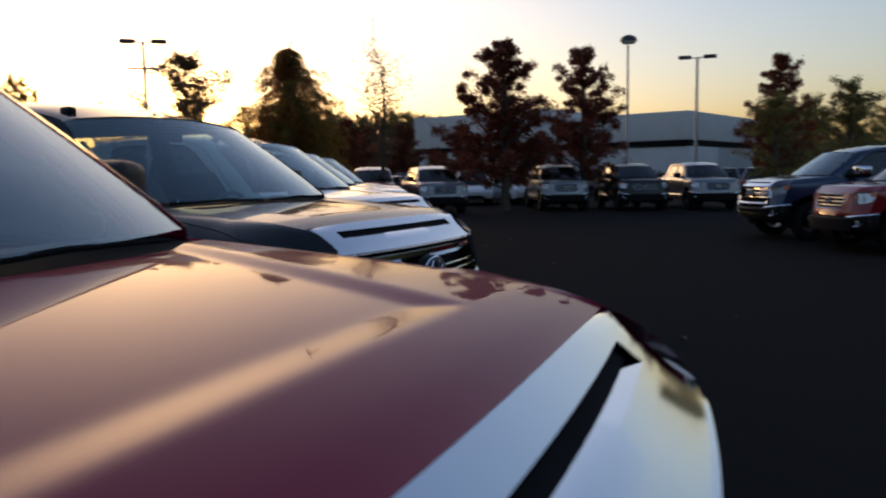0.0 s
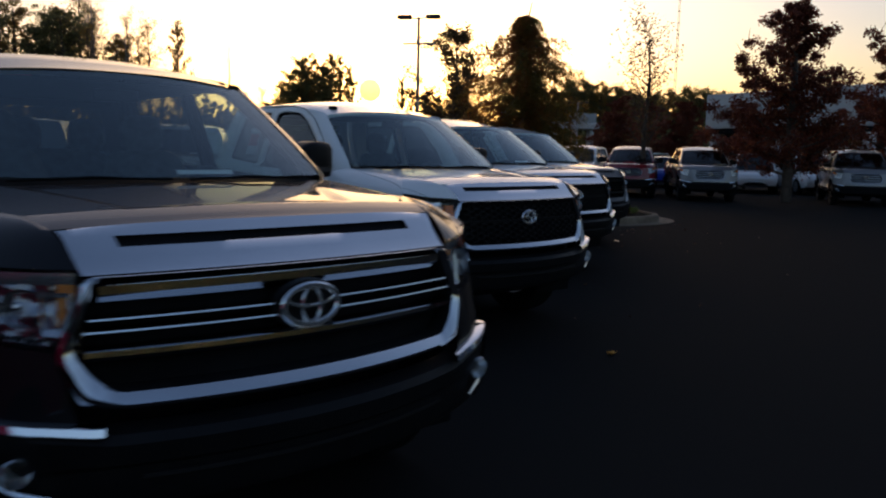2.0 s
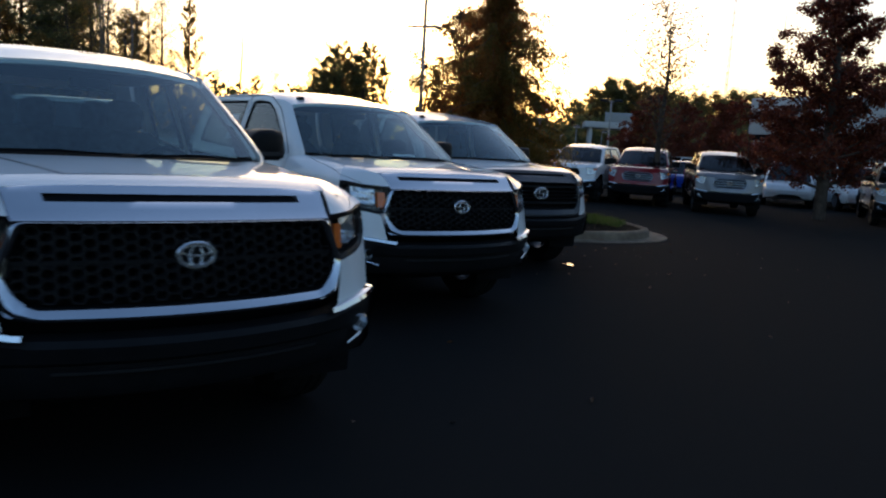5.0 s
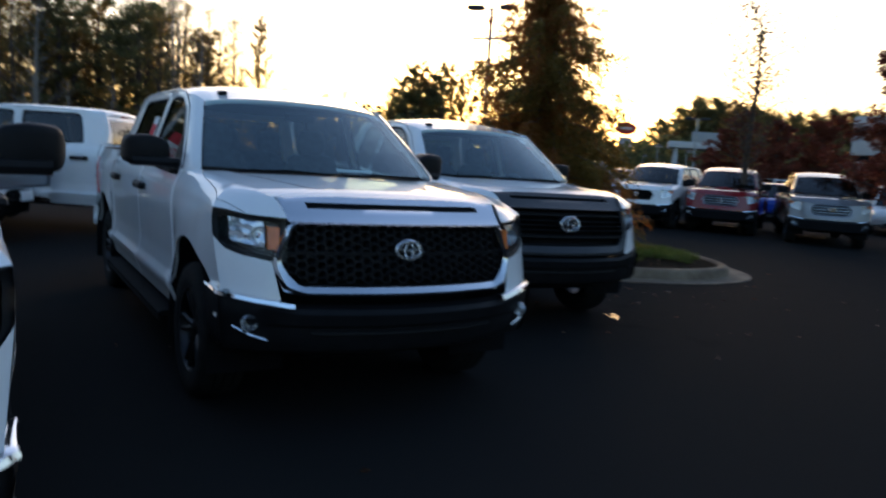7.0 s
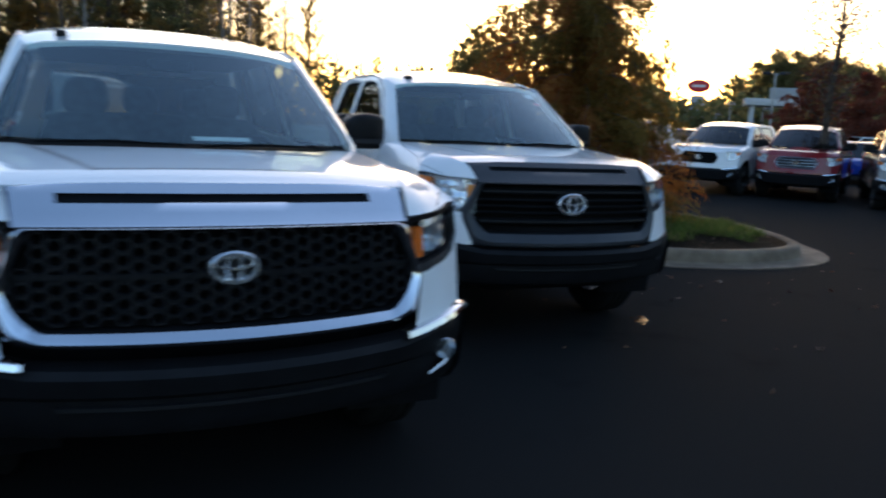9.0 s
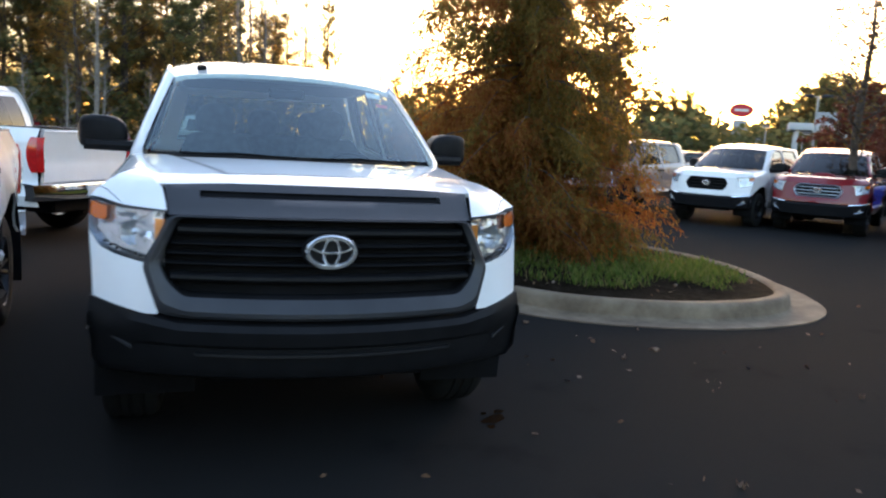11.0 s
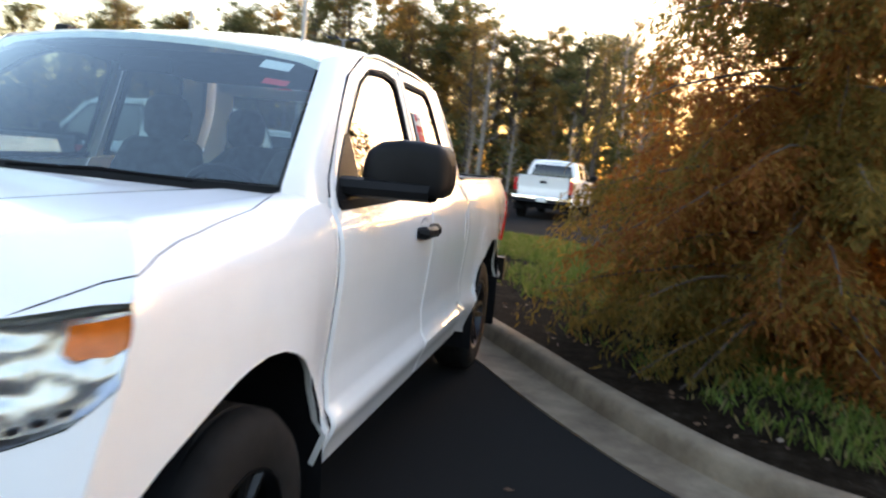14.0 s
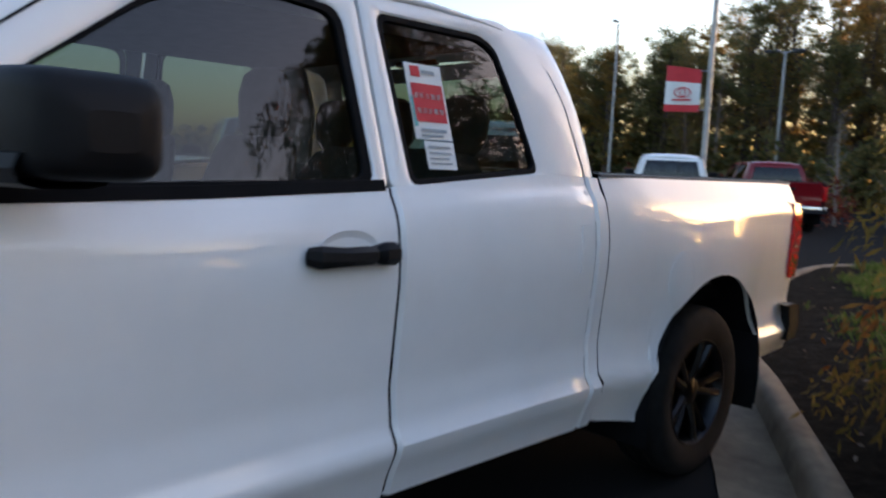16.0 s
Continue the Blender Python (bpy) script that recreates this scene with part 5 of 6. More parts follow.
def broadleaf(height, spread, leaf_m, label, name="tree", start=0.22, clumps=1.0, leaf=0.16, wood_m=None, gap=0.25, low=1.0, cone=0.0, skirt=1.0):
    """A trunk with limbs and twigs; leaves in loose clumps with gaps."""
    wood = Shape()
    lean = random.uniform(-0.2, 0.2)
    r0 = height * 0.018 + 0.03
    wood.tube([(0, 0, -0.1), (lean * 0.2, 0, height * 0.3), (lean, lean * 0.5, height * 0.65), (lean * 0.7, 0.1, height * 0.97)], [r0 * 1.3, r0, r0 * 0.6, r0 * 0.1], 8)
    pts, ways, ln, wd = [], [], [], []
    n = int(46 * clumps) + 10
    for k in range(n):
        t = start + (0.98 - start) * (k + random.random()) / n
        a = k * 2.4 + random.gauss(0, 0.5)
        shape = math.sin(math.pi * min(1, (t - start) / (1 - start) * 0.80 + 0.18)) ** 0.7
        shape = lerp(shape, 1.15 * (1 - (t - start) / (1 - start)) ** 0.8 + 0.1, cone)
        reach = spread * max(0.18, shape) * random.uniform(0.55, 1.15) * low
        q, d = limb(wood, (lean * t, 0, height * t * 0.98), (math.cos(a), math.sin(a), random.uniform(0.1, 0.8)), reach, r0 * 0.35 * (1.1 - t), random.uniform(-0.1, 0.5), 4)
        for i in range(1, len(q)):
            if random.random() < gap * (1.3 - i * 0.2) / (skirt if t < 0.55 else 1):
                continue
            if random.random() < 0.7:
                limb(wood, q[i], (random.gauss(0, 1), random.gauss(0, 1), random.uniform(-0.2, 1)), reach * 0.35, r0 * 0.12, 0.1, 3)
            c = q[i]
            rad = random.uniform(0.30, 0.62) * spread * 0.28 * lerp(1, lerp(1.25, 0.5, t), min(1, cone))
            for _ in range(int(90 * clumps * (skirt if t < 0.55 else 1))):
                u = Vector((random.gauss(0, 1), random.gauss(0, 1), random.gauss(0, 0.65)))
                u = u.normalized() * rad * random.random() ** 0.45
                pts.append(c + u)
                ways.append((random.gauss(0, 1), random.gauss(0, 1), random.gauss(-0.3, 0.7)))
                s = leaf * random.uniform(0.6, 1.3)
                ln.append(s)
                wd.append(s * 0.62)
    return tree_object(name, label, wood, wood_m or BARK, (pts, ways, ln, wd), leaf_m)


def bare_tree(height, spread, label, leaf_m=None, leaves=0):
    wood = Shape()
    lean = random.uniform(-0.3, 0.3)
    r0 = height * 0.011 + 0.02
    wood.tube([(0, 0, -0.1), (lean * 0.3, 0.1, height * 0.35), (lean, -0.1, height * 0.7), (lean * 1.2, 0, height)], [r0 * 1.2, r0, r0 * 0.55, 0.012], 7)
    pts, ways, ln, wd = [], [], [], []
    for k in range(26):
        t = 0.25 + 0.73 * (k + random.random()) / 26
        a = k * 2.4 + random.gauss(0, 0.5)
        reach = spread * random.uniform(0.5, 1.1) * (1.1 - 0.55 * t)
        q, d = limb(wood, (lean * t, 0, height * t), (math.cos(a), math.sin(a), random.uniform(0.5, 1.3)), reach, r0 * 0.35 * (1.15 - t), 0.3, 5)
        for i in range(1, len(q)):
            for _ in range(2):
                e, d2 = limb(wood, q[i], (random.gauss(0, 1), random.gauss(0, 1), random.uniform(0.1, 1.1)), reach * 0.4, 0.012, 0.15, 3)
                for p in e[1:]:
                    for _ in range(leaves):
                        pts.append(p + Vector((random.gauss(0, 0.16), random.gauss(0, 0.16), random.gauss(0, 0.16))))
                        ways.append((random.gauss(0, 1), random.gauss(0, 1), random.gauss(-0.4, 0.7)))
                        ln.append(random.uniform(0.07, 0.13))
                        wd.append(0.06)
    return tree_object("bare_tree", label, wood, PALE_BARK if not leaves else BARK, (pts, ways, ln, wd) if leaves else None, leaf_m)


def place(ob, x, y, s=1.0, turn=0.0, sz=None):
    return copy_thing(ob, pose(x, y, 0, 0, 0, turn) @ Matrix.Diagonal((s, s, sz or s, 1)))


random.seed(11)
np.random.seed(11)
cypress(4.8, 1.78, pose(6.2, 7.0, 0.22))

random.seed(21)
RUST_LABEL = "red-brown maple tree thinning at the top"
maple = broadleaf(6.7, 2.55, RUST_LEAF, RUST_LABEL, "maple_tree", 0.12, 1.45, 0.10, None, 0.38, 1.0, 0.95, 1.7)
maple.matrix_basis = pose(18.2, 6.2, 0)
maple_b = broadleaf(6.8, 2.3, RUST_LEAF, RUST_LABEL, "maple_tree", 0.14, 1.35, 0.10, None, 0.44, 1.0, 0.8, 1.4)
maple_b.matrix_basis = pose(22.4, 4.4, 0)
place(maple_b, 35.0, -2.2, 1.0, 80, 1.12)
place(maple, 27.8, 20.6, 0.8, 120, 0.58)
place(maple_b, 27.0, 12.5, 0.85, 40, 0.60)
for x, y, sc in ((34.0, 24.6, 0.80), (37.5, 22.4, 0.76), (40.0, 27.0, 0.80)):
    place(maple, x, y, sc * 1.1, x * 31, sc)
sapling = bare_tree(5.9, 1.7, "thin young tree with a few last leaves", BROWN_LEAF, 2)
sapling.matrix_basis = pose(16.1, 10.4, 0)
oak = broadleaf(7.3, 2.9, BROWN_LEAF, "brown-leaved oak tree with open crown", "oak_tree", 0.16, 1.0, 0.12, None, 0.30, 1.0, 0.0, 1.4)
oak.matrix_basis = pose(17.5, 22.4, 0)

# woods round the lot
random.seed(31)
pine = broadleaf(12.0, 3.1, GREEN_LEAF, "tall evergreen tree with a bare lower trunk", "pine_tree", 0.40, 0.8, 0.15, None, 0.46)
pine.matrix_basis = pose(-9.0, 47.0, 0)
leafy_a = broadleaf(10.0, 3.0, GREEN_LEAF, "dark green broad tree at the edge of the woods", "broad_tree", 0.12, 0.9, 0.17, None, 0.34)
leafy_a.matrix_basis = pose(-15.2, 47.0, 0)
gold = broadleaf(10.5, 2.4, GOLD_LEAF, "yellow-brown autumn tree at the edge of the woods", "autumn_tree", 0.2, 0.7, 0.15, None, 0.42)
gold.matrix_basis = pose(4.0, 49.0, 0)
bare = bare_tree(11.0, 2.6, "leafless tree at the edge of the woods")
bare.matrix_basis = pose(8.0, 46.0, 0)
bare_b = bare_tree(10.0, 1.9, "nearly bare tree with brown remnants of leaves", GOLD_LEAF, 4)
bare_b.matrix_basis = pose(12.6, 50.0, 0)
HEIGHT_OF = {pine: 12.0, leafy_a: 10.4, gold: 10.7, bare: 11.0, bare_b: 10.0}


def at_bearing(src, az, dist, height, wide=1.0):
    s = height / HEIGHT_OF[src]
    return place(src, -1 + dist * math.sin(radians(az)), -2 + dist * math.cos(radians(az)), max(s, 0.5) * wide, random.uniform(0, 360), s)


def woods_height(az):
    """The height of the near woods, fifty metres off."""
    return table(az, [-40, -24, -16, -9, -5, 0, 3, 5.5, 8, 11, 13.5, 16, 24], [8.4, 8.8, 9.4, 12.2, 11.6, 11.2, 10.8, 8.6, 11.6, 10.0, 8.4, 6.2, 5.4])


for k in range(74):
    az = -30 + k * 0.60 + random.uniform(-0.3, 0.3)
    dist = random.uniform(45, 62)
    kinds = [pine, gold, bare_b, pine, bare, gold, leafy_a, bare_b] if az < 11 else [bare_b, gold, bare]
    at_bearing(kinds[(k * 5) % len(kinds)], az, dist, woods_height(az) * dist / 50 * random.uniform(0.72, 1.04), 1.1)
# thin stragglers before the bright sky
for az, h, src in ((12.8, 9.8, bare_b), (13.6, 8.6, bare_b), (12.0, 8.8, gold), (16.4, 10.0, gold), (17.0, 6.0, bare_b), (18.4, 5.4, bare_b), (20.1, 9.2, bare), (21.4, 5.4, gold), (22.8, 5.6, bare_b), (24.4, 5.0, gold), (15.2, 6.4, bare_b)):
    at_bearing(src, az, 50, h, 0.55 if h > 9 else 0.8)
# the far woods, with a dip where the sun stands
for k, (az, h, wide) in enumerate(((25.6, 8.0, 0.9), (26.4, 11.0, 0.8), (27.2, 12.6, 0.8), (28.0, 14.6, 0.8), (28.8, 15.0, 0.8), (29.6, 14.0, 0.7), (30.3, 15.2, 0.7), (31.0, 15.0, 0.55), (31.7, 13.6, 0.42), (35.8, 12.2, 0.42), (36.6, 10.6, 0.6), (37.6, 10.0, 0.9), (38.6, 9.8, 1.0), (39.6, 10.2, 1.0), (40.6, 10.0, 1.0), (41.6, 8.0, 0.9))):
    at_bearing(gold if k % 3 == 1 else leafy_a, az, 104, h, wide)
    if az < 30 or az > 37.2:
        at_bearing(leafy_a, az + 0.2, 110, h * 0.82, 1.2)
for k, h in enumerate((9.4, 11.2, 12.8, 12.6, 12.2, 11.8, 11.0, 11.0, 11.2, 11.6, 11.4, 11.0, 10.6)):
    az = 46.4 + 1.25 * k
    at_bearing(gold if k in (1, 4, 8) else leafy_a, az, 108, h, 0.95)
    for j in range(2):
        at_bearing(leafy_a, az + 0.4 + 0.4 * j, 113 + 4 * j, h * (1.0 - 0.12 * j), 1.15)
for k in range(26):
    az = 62 + k * 1.9
    at_bearing(random.choice([leafy_a, leafy_a, gold]), az, random.uniform(90, 115), 1.5 + 8.2 * random.uniform(0.6, 1.1), 1.3)


def thicket(name, label, az0, az1, d0, d1, height, count, size, material):
    pts, ways, ln, wd = [], [], [], []
    for _ in range(count):
        az, d = random.uniform(az0, az1), random.uniform(d0, d1)
        if d > 80 and 32.7 < az < 34.2 and random.random() < 0.85:
            continue
        x, y = -1 + d * math.sin(radians(az)), -2 + d * math.cos(radians(az))
        top = height * (0.75 + 0.45 * noise.noise((x * 0.25, y * 0.25, 7)))
        pts.append((x, y, top * random.random() ** 0.8))
        ways.append((random.gauss(0, 1), random.gauss(0, 1), random.gauss(0.2, 0.6)))
        s = size * random.uniform(0.6, 1.3)
        ln.append(s)
        wd.append(s * 0.7)
    ob = new(name, leaf_cloud(name, pts, ways, ln, wd, material))
    tagged(ob, label, "bushes", "", "stuff")


for az, d, h in ((-29.0, 47, 7.4), (-26.0, 45, 8.0), (-22.6, 48, 8.0)):
    place(leafy_a, 5 + d * math.sin(radians(az)), 3 + d * math.cos(radians(az)), h / 8.6, az * 53, h / 10.5)
thicket("undergrowth", "dense dark undergrowth below the trees", -32, 26, 46, 56, 4.8, 26000, 0.36, GREEN_LEAF)
thicket("far_woods", "distant dark woods behind the lots", 20, 112, 92, 118, 6.8, 26000, 1.0, GREEN_LEAF)
thicket("red_shrubs", "low red-brown shrubs at the lot's edge", -14, 0, 28, 33, 1.9, 2600, 0.16, RUST_LEAF)
for k in range(5):
    place(bare, -2 + k * 1.6 + random.uniform(-0.5, 0.5), 31 + random.uniform(-1.5, 1.5), 0.34, k * 70, 0.34)
for x, y, sc in ((30.0, -2.6, 0.50), (37.0, -5.6, 0.62), (41.0, -9.5, 0.66), (46.0, -15.0, 0.7), (44.0, -3.4, 0.6)):
    place(leafy_a, x, y, sc * 1.2, x * 17, sc)
# woods behind the camera, on the other side of the lots
for k in range(60):
    az = 100 + k * 3.1 + random.uniform(-1, 1)
    dist = random.uniform(58, 80)
    h = 1.5 + dist * math.tan(radians(7.5)) * random.uniform(0.6, 1.1)
    place(random.choice([leafy_a, gold, pine, leafy_a]), dist * math.sin(radians(az)), -3 + dist * math.cos(radians(az)), h / 10.5 * 1.2, random.uniform(0, 360), h / 10.5)
thicket("low_woods", "low dark woods on the far side of the lots", 96, 338, 66, 84, 4.0, 16000, 0.9, GREEN_LEAF)

# ---- the row of trucks ----
ROW = "row of parked pickup trucks"
t1 = pickup("maroon pickup truck with a chrome hood band and grille", pose(-8.777, -5.673, 0, 0, 0, 5.13), MAROON_PAINT, "bars", None, "crew", False, ROW)
t2 = pickup("black pickup truck with a chrome barred grille", pose(-6.019, -3.871, 0, 0, 0, 0.33), BLACK_PAINT, "bars", None, "crew", False, ROW)
t3 = pickup("white pickup truck with honeycomb grille, chrome surround and step boards", pose(-2.900, -1.910, 0, 0, 0, 0.25), WHITE_PAINT, "mesh", None, "double", True, ROW)
t4 = pickup("white crew-cab pickup truck with honeycomb grille and step boards", pose(0.000, 0.000, 0, 0, 0, -0.00), WHITE_PAINT, "mesh", None, "crew", True, ROW)
t5 = pickup("white pickup truck with dark grey grille and black bumper", pose(2.530, 1.674, 0, 0, 0, -4.28), WHITE_PAINT, "dark", None, "double", False, ROW)

# ---- other pickup trucks in the lot ----


def mid_pickup(label, x, y, turn, body, scoop=False):
    """A mid-size pickup: the same build on a smaller frame."""
    r = pickup(label, pose(x, y, 0, 0, 0, turn) @ Matrix.Diagonal((0.93, 0.92, 0.93, 1)), body, "hex", None, "crew", False, "mid-size pickup trucks across the lane", cheap=True)
    if scoop:
        sc = Shape().slab([[(u * w, yy, z + 0.035 * (1 - u * u)) for u in np.linspace(-1, 1, 9)] for yy, w, z in [(0.62, 0.20, 1.29), (0.66, 0.24, 1.325), (0.85, 0.24, 1.335), (1.0, 0.20, 1.33)]], (0, 0.01, -0.03))
        part("hood_scoop", sc, body, r)
    return r


mid_pickup("white mid-size pickup truck with a black hexagonal grille", 13.25, 11.75, -64, WHITE_PAINT)
mid_pickup("dark red mid-size pickup truck with a hood scoop", 14.7, 10.1, -57, RED_PAINT, True)
mid_pickup("silver mid-size pickup truck with a bright grille", 15.35, 7.35, -50, SILVER_PAINT)
mid_pickup("silver mid-size pickup truck beside a red-leaved tree", 18.2, 3.7, -60, SILVER_PAINT)
mid_pickup("black mid-size pickup truck in the far row", 18.9, 0.9, -62, BLACK_PAINT)
mid_pickup("pale silver mid-size pickup truck in the far row", 19.9, -1.5, -62, SILVER_PAINT)
mid_pickup("silver mid-size pickup truck half hidden behind the cypress", 11.3, 13.9, -66, SILVER_PAINT)
mid_pickup("red mid-size pickup truck beside a navy truck", 5.75, -5.25, -150, RED_PAINT)
pickup("navy pickup truck with a chrome grille facing the lane", pose(8.2, -3.7, 0, 0, 0, -150), BLUE_PAINT, "bars", CHROME, "crew")
pickup("grey pickup truck seen from its tailgate", pose(-6.63, 10.98, 0, 0, 0, -118), GREY_PAINT, "bars", None, "double")
pickup("white crew-cab pickup truck parked behind a grey one", pose(-3.5, 12.3, 0, 0, 0, -123), WHITE_PAINT, "bars", None, "crew")
pickup("white pickup truck parked far behind the island", pose(5.0, 30.6, 0, 0, 0, 170), WHITE_PAINT, "bars", None, "crew", cheap=True)
pickup("red pickup truck parked by the undergrowth", pose(-4.5, 29.2, 0, 0, 0, 213), RED_PAINT, "bars", None, "crew", cheap=True)
pickup("white pickup truck parked near the flag pole", pose(-4.76, 24.27, 0, 0, 0, 205), WHITE_PAINT, "bars", None, "double", cheap=True)

# ---- cars farther off ----


def car(label, m, body, tall):
    root = new("car")
    root.matrix_basis = m
    tagged(root, label, "car", "cars in the far rows")
    h, roof = (0.95, 1.66) if tall else (0.86, 1.45)
    # body: stations along y, half widths and heights
    st = [(0.0, 0.66, 0.52, 0.62), (0.06, 0.80, 0.36, 0.74), (0.35, 0.88, 0.30, h - 0.08), (1.2, 0.91, 0.28, h), (2.4, 0.92, 0.28, h + 0.02), (3.6, 0.91, 0.28, h + 0.03), (4.25, 0.87, 0.30, h + 0.02), (4.42, 0.80, 0.36, h - 0.05), (4.46, 0.7, 0.5, h - 0.2)]
    rows = []
    for y, w, lo, hi in st:
        rows.append([(s * w * k, y, lerp(lo, hi, q)) for s, k, q in ((-1, 0.6, 1.0), (-1, 0.92, 0.97), (-1, 1.0, 0.72), (-1, 1.0, 0.35), (-1, 0.93, 0.0), (1, 0.93, 0.0), (1, 1.0, 0.35), (1, 1.0, 0.72), (1, 0.92, 0.97), (1, 0.6, 1.0))])
    bd = Shape().grid(rows, True, True).fan(rows[0]).fan(rows[-1], True)
    part("body", bd, body, root, "", 40)
    y0, y1, y2, y3 = (1.15, 1.85, 3.55, 4.3) if tall else (1.25, 2.0, 3.2, 3.95)
    rf = [[(u * 0.60, y, roof - 0.04 * u * u - d) for u in np.linspace(-1, 1, 9)] for y, d in ((y1 - 0.05, 0.03), (y1 + 0.25, 0.0), (y2 - 0.2, 0.0), (y2 + 0.05, 0.04))]
    part("roof", Shape().slab(rf, (0, 0, -0.03)), body, root, "", 50)
    for s in (1, -1):
        for ya, yb, yc, yd in ((y0 + 0.12, 2.53, y1, 2.53), (2.57, y3 - 0.12, 2.57, y2)):
            part("side_window", Shape().grid([[(s * 0.80, ya, h), (s * 0.80, yb, h)], [(s * 0.605, yc, roof - 0.05), (s * 0.605, yd, roof - 0.05)]], s > 0), DARK_GLASS, root, "dark side window")
        part("pillar", Shape().tube([(s * 0.80, y0 + 0.02, h - 0.02), (s * 0.605, y1 - 0.02, roof - 0.05), (s * 0.605, y2, roof - 0.06), (s * 0.80, y3 - 0.02, h)], [0.045, 0.04, 0.04, 0.06], 6), body, root)
        part("door_post", Shape().tube([(s * 0.81, 2.55, h), (s * 0.61, 2.55, roof - 0.05)], [0.04, 0.035], 6), MATTE_BLACK, root)
        for wy in (0.85, 3.55):
            w = part("wheel", Shape().lathe([(s * a, r) for a, r in ((-0.10, 0.2), (-0.1, 0.31), (-0.07, 0.33), (0.07, 0.33), (0.1, 0.31), (0.105, 0.22))], (s * 0.82, wy, 0.33), "x", 20, s < 0), RUBBER, root)
            part("rim", Shape().lathe([(s * 0.10, 0.22), (s * 0.085, 0.19), (s * 0.08, 0.06), (s * 0.10, 0.0005)], (s * 0.82, wy, 0.33), "x", 14, s < 0), SATIN, w)
        part("headlight", Shape().slab([[(s * x, 0.10 + (x - 0.5) * 0.5, z) for x in (0.50, 0.62, 0.76)] for z in (0.62, 0.74)], (0, 0.08, 0)), REFLECTOR, root)
        part("tail_lamp", Shape().box(min(s * 0.62, s * 0.84), max(s * 0.62, s * 0.84), 4.36, 4.46, 0.70, 0.88, 0.02), RED_LENS, root)
        part("mirror", Shape().box(min(s * 0.86, s * 1.0), max(s * 0.86, s * 1.0), y0 + 0.3, y0 + 0.42, h + 0.02, h + 0.15, 0.03), body, root)
    part("windscreen", Shape().grid([[(u * w, y - 0.08 * (1 - u * u), z) for u in np.linspace(-1, 1, 7)] for w, y, z in ((0.80, y0, h), (0.60, y1 - 0.03, roof - 0.04))]), DARK_GLASS, root, "dark windscreen")
    part("rear_window", Shape().grid([[(u * w, y + 0.05 * (1 - u * u), z) for u in np.linspace(-1, 1, 7)] for w, y, z in ((0.78, y3, h), (0.60, y2 + 0.04, roof - 0.05))], True), DARK_GLASS, root, "dark rear window")
    part("grille", Shape().slab([[(x, 0.035 + 0.1 * x * x, z) for x in np.linspace(-0.42, 0.42, 7)] for z in (0.52, 0.60, 0.68)], (0, 0.04, 0)), MATTE_BLACK, root)
    part("lower_bumper", Shape().slab([[(x, 0.0 + 0.22 * x * x, z) for x in np.linspace(-0.78, 0.78, 9)] for z in (0.34, 0.42, 0.48)], (0, 0.06, 0)), BLACK_PLASTIC, root)
    part("cabin_floor", Shape().box(-0.78, 0.78, y0 + 0.2, y3 - 0.15, h - 0.25, h - 0.06), MATTE_BLACK, root)
    for x in (-0.36, 0.36):
        part("seat_back", Shape().box(x - 0.2, x + 0.2, 2.35, 2.5, h - 0.1, h + 0.42, 0.05), CLOTH, root)
    return root


random.seed(5)
SHADES = [("white", WHITE_PAINT), ("silver", SILVER_PAINT), ("grey", GREY_PAINT), ("black", BLACK_PAINT), ("white", WHITE_PAINT), ("bright blue", BRIGHT_BLUE_PAINT)]
models = []
for k, (word, shade) in enumerate(SHADES):
    tall = k % 2 == 0
    x, y = [(22.6, 9.6), (26.0, 6.4), (29.0, 10.0), (19.9, 17.2), (24.2, 7.4), (26.9, 16.8)][k]
    models.append(car(word + (" hatchback with dark windows" if tall else " sedan with dark windows") + " parked in the lot", pose(x, y, 0, 0, 0, -60 + 4 * k if k < 5 else 123), shade, tall))
for r in range(6):
    for k in range(15):
        if random.random() < 0.22:
            continue
        x = 25.5 + 5.6 * r + random.uniform(-0.3, 0.3) + 0.12 * k
        y = -4.0 + 3.0 * k + random.uniform(-0.2, 0.2)
        if r == 0 and (y < 16 or abs(y - 24) < 2) or r == 1 and y < 3:
            continue
        if any((Vector((x, y)) - Vector(q)).length < 3.2 for q in [(26.0, 6.4), (29.0, 10.0), (27.8, 20.6), (26.9, 16.8), (24.6, 15.3), (27.0, 12.5), (28.6, 4.1), (35.0, 1.9), (35.0, -2.2)]):
            continue
        pick = random.choice(models[:5])
        copy_thing(pick, pose(x, y, 0, 0, 0, random.choice([-90, 90]) + random.uniform(-6, 6)))
for k in range(9):
    copy_thing(random.choice(models[:5]), pose(17.5 + 2.9 * k * 0.75, 20.5 + 2.9 * k, 0, 0, 0, -50 + random.uniform(-5, 5)))

# ---- lamp posts, flag, signs ----


